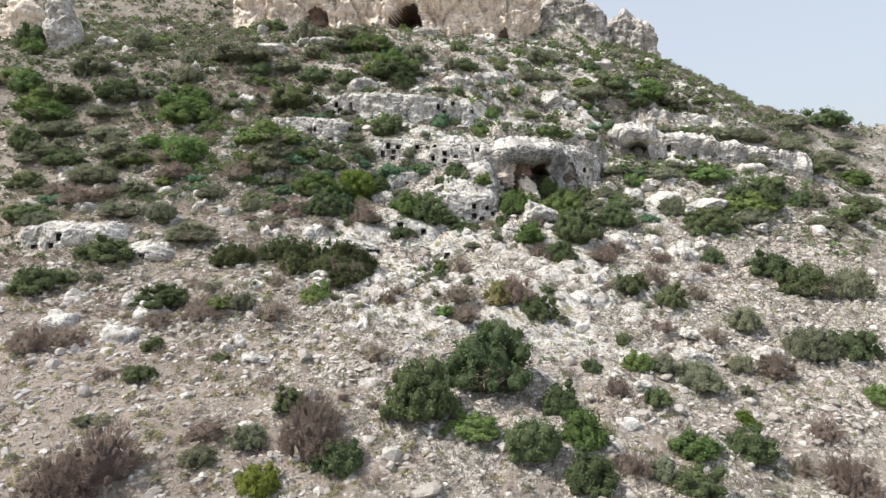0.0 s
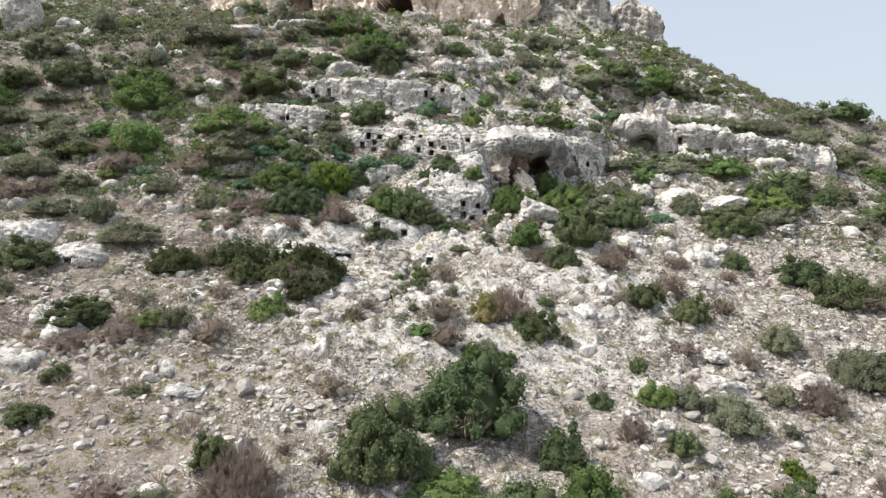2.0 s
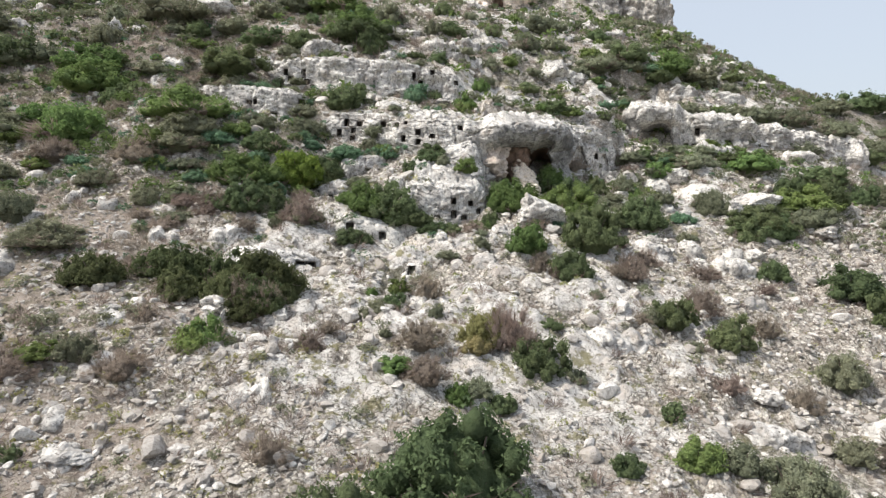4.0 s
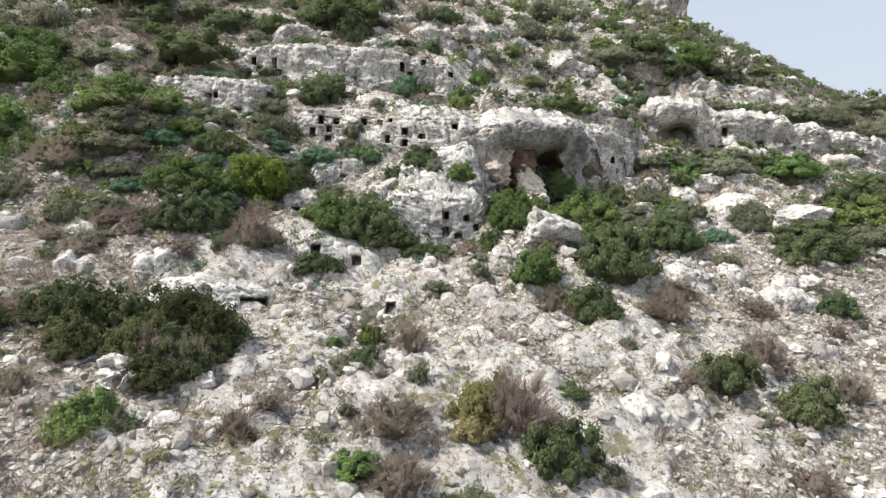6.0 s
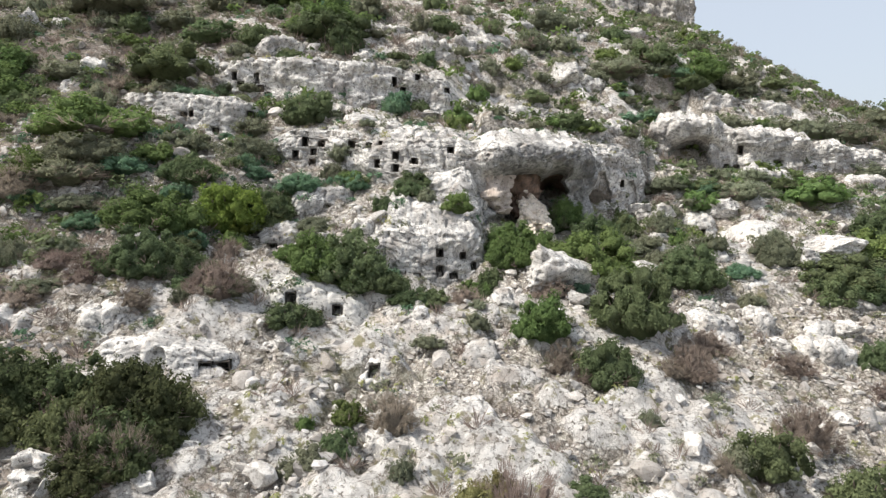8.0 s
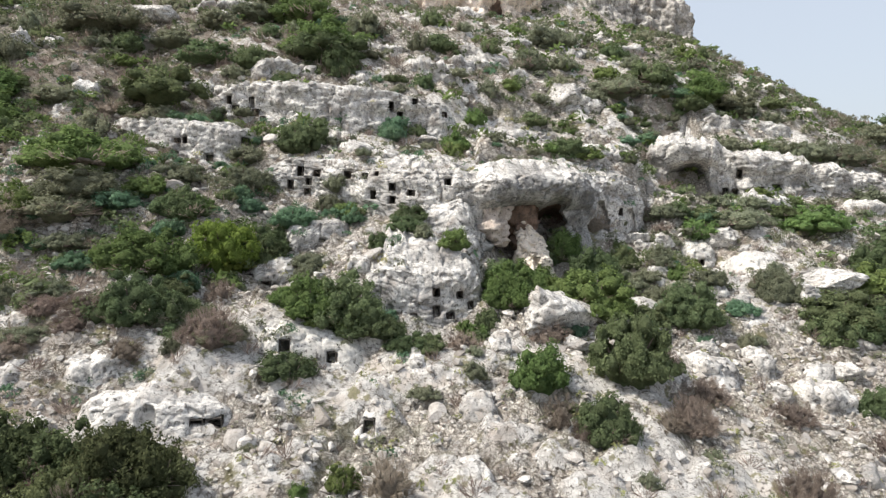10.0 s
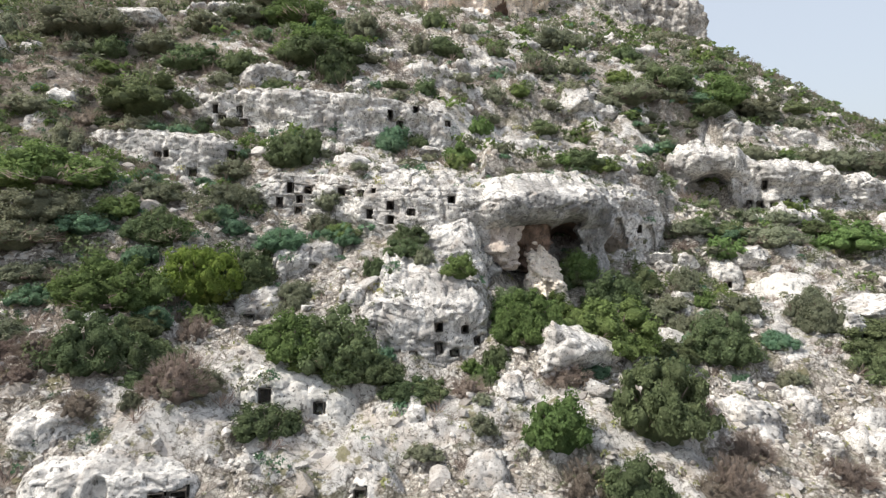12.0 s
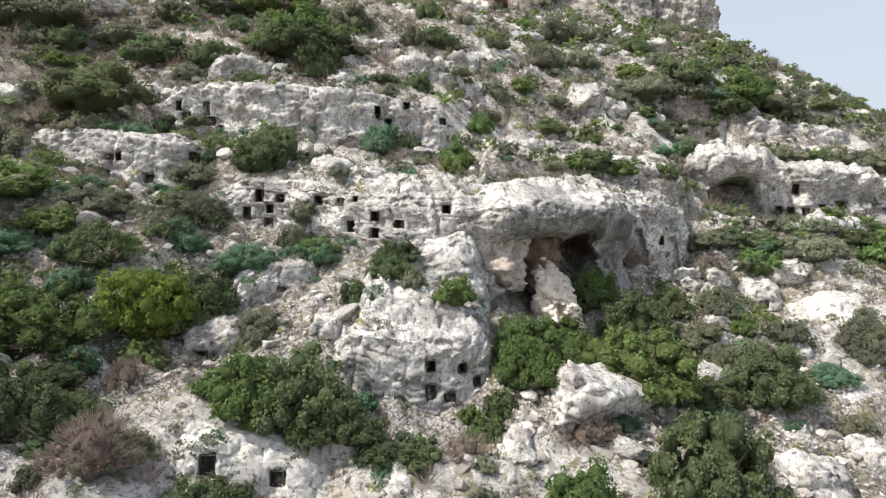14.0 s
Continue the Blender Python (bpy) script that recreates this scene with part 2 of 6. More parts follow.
def mix(nt, fac, a, b, mode="MIX"):
    n = nt.nodes.new("ShaderNodeMix")
    n.data_type, n.blend_type = "RGBA", mode
    for socket, v in ((n.inputs[0], fac), (n.inputs[6], a), (n.inputs[7], b)):
        if isinstance(v, (int, float)):
            socket.default_value = v
        elif isinstance(v, tuple):
            socket.default_value = v + (1,)
        else:
            nt.links.new(v, socket)
    return n.outputs[2]


def bump(nt, b, height, dist, strength=1.0):
    n = node(nt, "ShaderNodeBump", Strength=strength, Distance=dist)
    nt.links.new(height, n.inputs["Height"])
    nt.links.new(n.outputs[0], b.inputs["Normal"])


def position(nt):
    return nt.nodes.new("ShaderNodeNewGeometry").outputs["Position"]


def rock_material(name, light=(0.735, 0.71, 0.67), grey=(0.275, 0.266, 0.255), warm=(0.50, 0.415, 0.335), stain=0.8, pit=0.36, lines=0.6):
    m, nt, b = material(name, 0.92)
    p = position(nt)
    big = noise_node(nt, p, 0.30, 4, 0.6)
    streak = noise_node(nt, p, 1.0, 6, 0.7, (0.9, 0.9, 0.30))
    fine = noise_node(nt, p, 4.5, 6, 0.75)
    mid = noise_node(nt, p, 1.6, 5, 0.6)
    col = mix(nt, ramp(nt, streak, [(0.48, 0.0), (0.62, 0.8)]), light, grey)
    col = mix(nt, ramp(nt, big, [(0.47, 0.0), (0.64, stain)]), col, grey)
    col = mix(nt, ramp(nt, noise_node(nt, p, 0.6, 3), [(0.56, 0.0), (0.75, 0.5)]), col, warm)
    # warped joints with dirt and lichen in them, and the cracks' shade painted in
    wob = node(nt, "ShaderNodeTexNoise", Scale=1.1, Detail=5.0, Roughness=0.65)
    nt.links.new(p, wob.inputs["Vector"])
    add = nt.nodes.new("ShaderNodeVectorMath")
    nt.links.new(p, add.inputs[0])
    nt.links.new(wob.outputs["Color"], add.inputs[1])
    flatten = nt.nodes.new("ShaderNodeMapping")
    flatten.inputs["Scale"].default_value = (0.42, 0.42, 1.5)
    nt.links.new(add.outputs[0], flatten.inputs[0])
    joints = node(nt, "ShaderNodeTexVoronoi", Scale=0.9)
    joints.feature = "DISTANCE_TO_EDGE"
    nt.links.new(flatten.outputs[0], joints.inputs["Vector"])
    broken = mix(nt, 1.0, ramp(nt, joints.outputs["Distance"], [(0.01, lines), (0.06, 0.0)]), ramp(nt, mid, [(0.42, 0.0), (0.55, 1.0)]), "MULTIPLY")
    col = mix(nt, broken, col, (0.10, 0.095, 0.085))
    # dark spots, coarse here and finer below, paint the shade of small pits
    hole_shade = ramp(nt, noise_node(nt, p, 3.1, 4, 0.6), [(0.365, 0.9), (0.405, 0.0)])
    col = mix(nt, hole_shade, col, (0.11, 0.10, 0.09))
    crust = ramp(nt, noise_node(nt, p, 2.3, 8, 0.8, (1.0, 1.0, 0.7)), [(0.50, 0.0), (0.56, 0.6)])
    col = mix(nt, crust, col, grey)
    pits = ramp(nt, fine, [(0.35, pit), (0.44, 1.0), (0.75, 1.05)])
    col = mix(nt, 1.0, col, pits, "MULTIPLY")
    nt.links.new(col, b.inputs["Base Color"])
    coarse = node(nt, "ShaderNodeBump", Strength=0.6, Distance=0.22)
    nt.links.new(mid, coarse.inputs["Height"])
    small = node(nt, "ShaderNodeBump", Strength=0.6, Distance=0.10)
    nt.links.new(fine, small.inputs["Height"])
    nt.links.new(coarse.outputs[0], small.inputs["Normal"])
    nt.links.new(small.outputs[0], b.inputs["Normal"])
    return m


ROCK = rock_material("limestone")
# Red rock, its base colour darkened to carry the shade inside the caves.
ROCK_RED = rock_material("reddish limestone with cave shade", (0.25, 0.17, 0.13), (0.10, 0.075, 0.06), (0.22, 0.12, 0.075), 0.6, 0.55)
# Black streaks near the cave; its dark tone also serves as painted shade.
ROCK_DARK = rock_material("black streaked and shaded limestone", (0.47, 0.46, 0.44), (0.13, 0.13, 0.13), (0.36, 0.29, 0.23), 0.85, 0.4, 0.3)
ROCK_CRAG = rock_material("grey streaked crag limestone", (0.60, 0.57, 0.525), (0.19, 0.18, 0.17), (0.44, 0.36, 0.285), 0.75, 0.4, 0.3)
ROCK_WHITE = rock_material("chalky white limestone", (0.72, 0.70, 0.655), (0.43, 0.415, 0.39), (0.60, 0.53, 0.45), 0.35, 0.45, 0.3)
ROCK_PINK = rock_material("pinkish pale limestone", (0.60, 0.525, 0.46), (0.33, 0.28, 0.245), (0.44, 0.33, 0.255), 0.35, 0.7, 0.15)
ROCK_CREAM = rock_material("cream cave limestone", (0.86, 0.77, 0.66), (0.60, 0.52, 0.44), (0.68, 0.54, 0.43), 0.3, 0.7, 0.15)
ROCK_CLIFF = rock_material("weathered cliff limestone", (0.95, 0.84, 0.72), (0.60, 0.52, 0.45), (0.78, 0.46, 0.28), 0.30, 0.45, 0.4)
# Near-black base colour puts the shade of the tomb chambers into the rock.
TOMB = rock_material("chamber rock with painted shade", (0.085, 0.075, 0.065), (0.05, 0.046, 0.042), (0.10, 0.065, 0.045))

def ground_material():
    m, nt, b = material("stony ground", 0.95)
    p = position(nt)
    bare = nt.nodes.new("ShaderNodeAttribute")
    bare.attribute_name = "bare"
    stones = noise_node(nt, p, 2.4, 7, 0.75)
    grit = noise_node(nt, p, 9.0, 4, 0.7)
    big = noise_node(nt, p, 0.10, 4, 0.6)
    mid = noise_node(nt, p, 0.8, 5, 0.65)
    soil = mix(nt, noise_node(nt, p, 1.1, 5), (0.33, 0.275, 0.23), (0.54, 0.47, 0.415))
    soil = mix(nt, ramp(nt, grit, [(0.54, 0.0), (0.64, 0.7)]), soil, (0.62, 0.56, 0.49))
    rock = mix(nt, ramp(nt, stones, [(0.38, 0.0), (0.54, 1.0)]), (0.33, 0.305, 0.28), (0.82, 0.785, 0.74))
    rock = mix(nt, ramp(nt, mid, [(0.54, 0.0), (0.74, 0.6)]), rock, (0.36, 0.34, 0.315))
    f = nt.nodes.new("ShaderNodeMath")
    f.operation = "MULTIPLY_ADD"
    nt.links.new(mid, f.inputs[0])
    f.inputs[1].default_value = -1.6
    g = nt.nodes.new("ShaderNodeMath")
    g.operation = "MULTIPLY_ADD"
    nt.links.new(bare.outputs["Fac"], g.inputs[0])
    g.inputs[1].default_value, g.inputs[2].default_value = 1.7, 0.55
    nt.links.new(g.outputs[0], f.inputs[2])
    wob = node(nt, "ShaderNodeTexNoise", Scale=1.6, Detail=6.0, Roughness=0.7)
    nt.links.new(p, wob.inputs["Vector"])
    add = nt.nodes.new("ShaderNodeVectorMath")
    nt.links.new(p, add.inputs[0])
    nt.links.new(wob.outputs["Color"], add.inputs[1])
    plates = node(nt, "ShaderNodeTexVoronoi", Scale=1.25)
    joints = node(nt, "ShaderNodeTexVoronoi", Scale=1.25)
    joints.feature = "DISTANCE_TO_EDGE"
    nt.links.new(add.outputs[0], plates.inputs["Vector"])
    nt.links.new(add.outputs[0], joints.inputs["Vector"])
    tone = ramp(nt, plates.outputs["Color"], [(0.1, 0.66), (0.9, 1.12)])
    rock = mix(nt, 1.0, rock, tone, "MULTIPLY")
    rock = mix(nt, ramp(nt, joints.outputs["Distance"], [(0.015, 0.5), (0.07, 0.0)]), rock, (0.15, 0.13, 0.10))
    # packed stones of two sizes, parted by dark gaps
    gaps = None
    for scale, wide, dark in ((2.1, 0.08, 0.6), (5.2, 0.10, 0.42)):
        spread = nt.nodes.new("ShaderNodeVectorMath")
        spread.operation = "MULTIPLY_ADD"
        nt.links.new(wob.outputs["Color"], spread.inputs[0])
        spread.inputs[1].default_value = (0.55, 0.55, 0.55)
        nt.links.new(p, spread.inputs[2])
        cell = node(nt, "ShaderNodeTexVoronoi", Scale=scale)
        edge = node(nt, "ShaderNodeTexVoronoi", Scale=scale)
        edge.feature = "DISTANCE_TO_EDGE"
        nt.links.new(spread.outputs[0], cell.inputs["Vector"])
        nt.links.new(spread.outputs[0], edge.inputs["Vector"])
        rock = mix(nt, 1.0, rock, ramp(nt, cell.outputs["Color"], [(0.1, (0.78, 0.75, 0.72)), (0.5, (1.05, 1.04, 1.02)), (0.9, (1.18, 1.18, 1.17))]), "MULTIPLY")
        gap = ramp(nt, edge.outputs["Distance"], [(0.01, 0.0), (wide, 1.0)])
        rock = mix(nt, dark, rock, mix(nt, gap, (0.40, 0.365, 0.33), (1.0, 1.0, 1.0)), "MULTIPLY")
        gaps = gap if gaps is None else mix(nt, 0.35, gaps, gap)
    col = mix(nt, ramp(nt, f.outputs[0], [(0.2, 0.0), (0.6, 1.0)]), soil, rock)
    herb = mix(nt, noise_node(nt, p, 2.2, 4), (0.085, 0.10, 0.04), (0.20, 0.185, 0.10))
    col = mix(nt, ramp(nt, mix(nt, 0.5, big, noise_node(nt, p, 0.6, 4)), [(0.54, 0.0), (0.64, 0.6)]), col, herb)
    heath = nt.nodes.new("ShaderNodeAttribute")
    heath.attribute_name = "heath"
    turf = mix(nt, noise_node(nt, p, 1.7, 5, 0.7), (0.17, 0.154, 0.128), (0.36, 0.325, 0.278))
    patch = mix(nt, 0.62, heath.outputs["Fac"], noise_node(nt, p, 1.5, 6, 0.75, (0.8, 1.0, 1.6)))
    col = mix(nt, ramp(nt, patch, [(0.47, 0.0), (0.56, 0.8)]), col, turf)
    # open bedrock: pale, worn smooth, with grey crust, dark pits and cracks
    open_rock = nt.nodes.new("ShaderNodeAttribute")
    open_rock.attribute_name = "outcrop"
    slab = mix(nt, ramp(nt, noise_node(nt, p, 1.3, 7, 0.72, (0.8, 0.8, 0.5)), [(0.46, 0.0), (0.60, 0.85)]), (0.77, 0.745, 0.71), (0.40, 0.38, 0.36))
    slab = mix(nt, ramp(nt, noise_node(nt, p, 0.5, 4), [(0.52, 0.0), (0.68, 0.7)]), slab, (0.60, 0.52, 0.45))
    slab = mix(nt, ramp(nt, noise_node(nt, p, 3.4, 5, 0.65), [(0.385, 0.85), (0.43, 0.0)]), slab, (0.16, 0.14, 0.115))
    slab = mix(nt, ramp(nt, joints.outputs["Distance"], [(0.01, 0.55), (0.05, 0.0)]), slab, (0.17, 0.15, 0.12))
    slab = mix(nt, ramp(nt, grit, [(0.34, 0.45), (0.42, 0.0)]), slab, (0.28, 0.25, 0.22))
    worn = ramp(nt, mix(nt, 0.45, open_rock.outputs["Fac"], stones), [(0.46, 0.0), (0.56, 1.0)])
    col = mix(nt, worn, col, slab)
    moss = mix(nt, noise_node(nt, p, 4.0, 5, 0.7), (0.15, 0.145, 0.07), (0.33, 0.30, 0.17))
    pocket = mix(nt, 1.0, ramp(nt, noise_node(nt, p, 0.75, 6, 0.7), [(0.555, 0.0), (0.61, 0.85)]), ramp(nt, open_rock.outputs["Fac"], [(0.05, 0.0), (0.25, 1.0)]), "MULTIPLY")
    col = mix(nt, pocket, col, moss)
    gaps = mix(nt, worn, gaps, (0.9, 0.9, 0.9))
    nt.links.new(col, b.inputs["Base Color"])
    packed = node(nt, "ShaderNodeBump", Strength=0.9, Distance=0.16)
    nt.links.new(gaps, packed.inputs["Height"])
    coarse = node(nt, "ShaderNodeBump", Strength=1.0, Distance=0.30)
    nt.links.new(packed.outputs[0], coarse.inputs["Normal"])
    nt.links.new(stones, coarse.inputs["Height"])
    fine = node(nt, "ShaderNodeBump", Strength=0.8, Distance=0.10)
    nt.links.new(grit, fine.inputs["Height"])
    nt.links.new(coarse.outputs[0], fine.inputs["Normal"])
    nt.links.new(fine.outputs[0], b.inputs["Normal"])
    return m


GROUND = ground_material()


def leaf_material(name, dark, light, spread=0.25, inner=False):
    m, nt, b = material(name, 0.85)
    b.inputs["Specular IOR Level"].default_value = 0.08
    info = nt.nodes.new("ShaderNodeObjectInfo")
    geo = nt.nodes.new("ShaderNodeNewGeometry")
    clump = ramp(nt, noise_node(nt, geo.outputs["Position"], 1.3, 4, 0.65), [(0.36, 0.0), (0.64, 1.0)])
    fine = noise_node(nt, geo.outputs["Position"], 7.0, 3, 0.7) if inner else geo.outputs["Random Per Island"]
    col = mix(nt, mix(nt, 0.45, fine, clump), dark, light)
    hsv = nt.nodes.new("ShaderNodeHueSaturation")
    mr = node(nt, "ShaderNodeMapRange", To_Min=1 - spread, To_Max=1 + spread)
    hue = node(nt, "ShaderNodeMapRange", To_Min=0.482, To_Max=0.522)
    mult = node(nt, "ShaderNodeMath")
    mult.operation = "MULTIPLY"
    mult.inputs[1].default_value = 7.31
    fract = nt.nodes.new("ShaderNodeMath")
    fract.operation = "FRACT"
    nt.links.new(info.outputs["Random"], mr.inputs[0])
    nt.links.new(info.outputs["Random"], mult.inputs[0])
    nt.links.new(mult.outputs[0], fract.inputs[0])
    nt.links.new(fract.outputs[0], hue.inputs[0])
    nt.links.new(hue.outputs[0], hsv.inputs["Hue"])
    nt.links.new(mr.outputs[0], hsv.inputs["Value"])
    nt.links.new(col, hsv.inputs["Color"])
    nt.links.new(hsv.outputs[0], b.inputs["Base Color"])
    if inner:
        bump(nt, b, noise_node(nt, geo.outputs["Position"], 5.0, 5, 0.75), 0.5, 1.0)
        return m
    tr = nt.nodes.new("ShaderNodeBsdfTranslucent")
    nt.links.new(hsv.outputs[0], tr.inputs[0])
    ms = nt.nodes.new("ShaderNodeMixShader")
    ms.inputs[0].default_value = 0.42
    out = nt.nodes["Material Output"]
    nt.links.new(b.outputs[0], ms.inputs[1])
    nt.links.new(tr.outputs[0], ms.inputs[2])
    nt.links.new(ms.outputs[0], out.inputs[0])
    return m


LEAF_TONES = {
    "dark": ("dark evergreen", (0.078, 0.104, 0.052), (0.212, 0.262, 0.132)),
    "green": ("fresh green", (0.088, 0.134, 0.048), (0.235, 0.312, 0.112)),
    "yellow": ("yellow green", (0.100, 0.145, 0.032), (0.25, 0.295, 0.070)),
    "blue": ("blue green spurge", (0.088, 0.162, 0.094), (0.212, 0.335, 0.204)),
    "olive": ("grey olive", (0.132, 0.146, 0.094), (0.312, 0.328, 0.225)),
    "dry": ("dry brown", (0.180, 0.142, 0.118), (0.390, 0.324, 0.276)),
    "oak": ("dull dark green", (0.058, 0.074, 0.036), (0.165, 0.190, 0.092)),
    "straw": ("pale straw green", (0.20, 0.185, 0.080), (0.36, 0.33, 0.165)),
    "herb": ("pale yellow green herb", (0.228, 0.240, 0.102), (0.444, 0.432, 0.216)),
}
LEAF = {k: leaf_material(n + " leaves", d, l) for k, (n, d, l) in LEAF_TONES.items()}
# Hulls repeat each leaf tone darker, painting the shade inside a crown.
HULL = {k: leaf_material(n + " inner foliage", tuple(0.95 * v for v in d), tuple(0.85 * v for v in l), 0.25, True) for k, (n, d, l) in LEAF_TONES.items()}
BARK, _nt, _b = material("grey bark", 0.9)
_nt.links.new(mix(_nt, noise_node(_nt, position(_nt), 6.0), (0.09, 0.07, 0.055), (0.2, 0.17, 0.14)), _b.inputs["Base Color"])

# ---- ground ----
def spaced(a, b, fine, far_a, far_b, grow=1.09):
    mid = list(np.arange(a, b, fine))
    lo, hi, step = [], [], fine
    v, step = a, fine
    while v > far_a:
        step *= grow
        v -= step
        lo.append(v)
    v, step = mid[-1], fine
    while v < far_b:
        step *= grow
        v += step
        hi.append(v)
    return np.array(lo[::-1] + mid + hi)


gx, gy = np.meshgrid(spaced(-38, 48, 0.34, -2400, 2400, 1.075), spaced(42, 122, 0.34, -2400, 2400, 1.06))
gz, gbare = ground_shape(gx, gy)
ground_mesh = sheet("ground", gx, gy, gz, GROUND)
ground_mesh.attributes.new("bare", "FLOAT", "POINT").data.foreach_set("value", gbare.ravel().astype(np.float32))
ground_mesh.attributes.new("heath", "FLOAT", "POINT").data.foreach_set("value", heathland(gx, gy).ravel().astype(np.float32))
ground_mesh.attributes.new("outcrop", "FLOAT", "POINT").data.foreach_set("value", outcrop(gx, gy).ravel().astype(np.float32))
ground = tagged(new("ground", ground_mesh), "steep stony limestone hillside with thin brown soil", "hillside", kind="structure")


# ---- shrubs ----
def ball_shape(sub):
    bm = bmesh.new()
    bmesh.ops.create_icosphere(bm, subdivisions=sub, radius=1.0)
    co = np.array([v.co for v in bm.verts])
    fa = np.array([[v.index for v in fc.verts] for fc in bm.faces])
    bm.free()
    return co, fa


HULL_CHIP, HULL_CORE = ball_shape(1), ball_shape(3)


def crown_mesh(name, kind, seed, leaves, leaf, flat=0.75, lobes=9, hull=True):
    """A shrub's crown one metre in radius, of many small leaf sprays on overlapping lobes."""
    rng = np.random.default_rng(seed)
    if kind == "dry" and hull:
        leaves, lobes = int(leaves * 1.5), int(lobes * 1.3)
    pts, nrm = [], []
    centres = []
    for n in range(lobes):
        a, w = n * 2.39996 + rng.uniform(-0.4, 0.4), 1 - 1.3 * (n + 0.5) / lobes
        dx, dy = math.sqrt(max(0, 1 - w * w)) * math.cos(a), math.sqrt(max(0, 1 - w * w)) * math.sin(a)
        cr = rng.uniform(0.75, 1.35) * 1.25 / math.sqrt(lobes)
        far = (1 - cr) * rng.uniform(0.70, 1.0) * (1 + 0.30 * float(vnoise(1.9 * dx + seed, 1.9 * dy, 1.9 * w)))
        centres.append((dx * far, dy * far, flat * max(0.07, w * far), cr))
    per = leaves // lobes
    for cx, cy, cz, cr in centres:
        lean = np.array([cx, cy, cz + 0.15])
        lean = lean / np.linalg.norm(lean)
        tuft = rng.normal(size=(max(5, per // 12), 3))
        tuft = tuft / np.linalg.norm(tuft, axis=1, keepdims=True) + 0.75 * lean
        tuft /= np.linalg.norm(tuft, axis=1, keepdims=True)
        near = tuft[rng.integers(0, len(tuft), per)]
        d = near + rng.normal(scale=0.25, size=(per, 3))
        d /= np.linalg.norm(d, axis=1, keepdims=True)
        bump_out = 1.14 - 0.42 * np.linalg.norm(d - near, axis=1, keepdims=True)
        rad = cr * bump_out * rng.uniform(0.75, 1.12, (per, 1))
        pts.append(np.array([cx, cy, cz]) + d * rad)
        nrm.append(d)
    p, d = np.concatenate(pts), np.concatenate(nrm)
    keep = p[:, 2] > 0.02
    p, d = p[keep], d[keep]
    n = len(p)
    d = d + np.array([0, 0, 0.25]) + rng.normal(scale=0.6, size=(n, 3))
    d /= np.linalg.norm(d, axis=1, keepdims=True)
    t = np.cross(d, rng.normal(size=(n, 3)))
    t /= np.linalg.norm(t, axis=1, keepdims=True)
    s = np.cross(d, t)
    size = leaf * rng.uniform(0.6, 1.3, (n, 1))
    if kind == "dry":
        d2 = p - np.array([0, 0, -0.1])
        d2 = d2 / np.linalg.norm(d2, axis=1, keepdims=True) + rng.normal(scale=0.25, size=(n, 3))
        t, s = d2 * 2.2, s * 0.20
    co = np.stack([p - t * size, p + s * size * 0.8 + t * size * 0.3, p + t * size - s * size * 0.5], 1).reshape(-1, 3)
    me = bpy.data.meshes.new(name)
    faces = np.arange(3 * n).reshape(n, 3)
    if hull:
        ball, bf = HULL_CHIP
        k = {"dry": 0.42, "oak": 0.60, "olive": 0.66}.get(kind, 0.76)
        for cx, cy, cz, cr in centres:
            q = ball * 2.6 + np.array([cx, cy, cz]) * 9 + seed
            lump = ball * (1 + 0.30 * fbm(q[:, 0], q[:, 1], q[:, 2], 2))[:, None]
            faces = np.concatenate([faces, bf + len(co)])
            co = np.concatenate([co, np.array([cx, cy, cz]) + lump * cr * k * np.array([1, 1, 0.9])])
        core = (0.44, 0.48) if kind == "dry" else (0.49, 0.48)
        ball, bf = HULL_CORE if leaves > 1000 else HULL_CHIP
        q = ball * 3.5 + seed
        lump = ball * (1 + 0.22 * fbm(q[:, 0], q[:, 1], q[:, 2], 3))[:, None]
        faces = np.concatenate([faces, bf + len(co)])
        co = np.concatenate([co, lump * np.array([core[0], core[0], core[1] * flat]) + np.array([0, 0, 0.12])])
    fill_mesh(me, co, faces, False)
    me.materials.append(LEAF[kind])
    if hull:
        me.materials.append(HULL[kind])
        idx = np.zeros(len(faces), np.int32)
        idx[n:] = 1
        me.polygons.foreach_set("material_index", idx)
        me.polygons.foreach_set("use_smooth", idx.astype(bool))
    return me


def trunk_mesh(seed):
    """Several crooked tapering stems from one root."""
    rng = np.random.default_rng(seed)
    co, faces = [], []
    for n in range(5):
        a, lean = n * 1.26 + rng.uniform(-0.3, 0.3), rng.uniform(0.25, 0.5)
        base = len(co)
        for k in range(4):
            f = k / 3
            c = np.array([lean * f * math.cos(a), lean * f * math.sin(a), -0.25 + 0.85 * f]) + rng.normal(scale=0.02, size=3)
            r = 0.05 * (1 - 0.75 * f)
            co += [c + r * np.array([math.cos(q), math.sin(q), 0]) for q in (0, 1.57, 3.14, 4.71)]
        for k in range(3):
            for q in range(4):
                a0, a1 = base + 4 * k + q, base + 4 * k + (q + 1) % 4
                faces.append((a0, a1, a1 + 4, a0 + 4))
    me = bpy.data.meshes.new("trunk")
    fill_mesh(me, co, faces)
    me.materials.append(BARK)
    return me


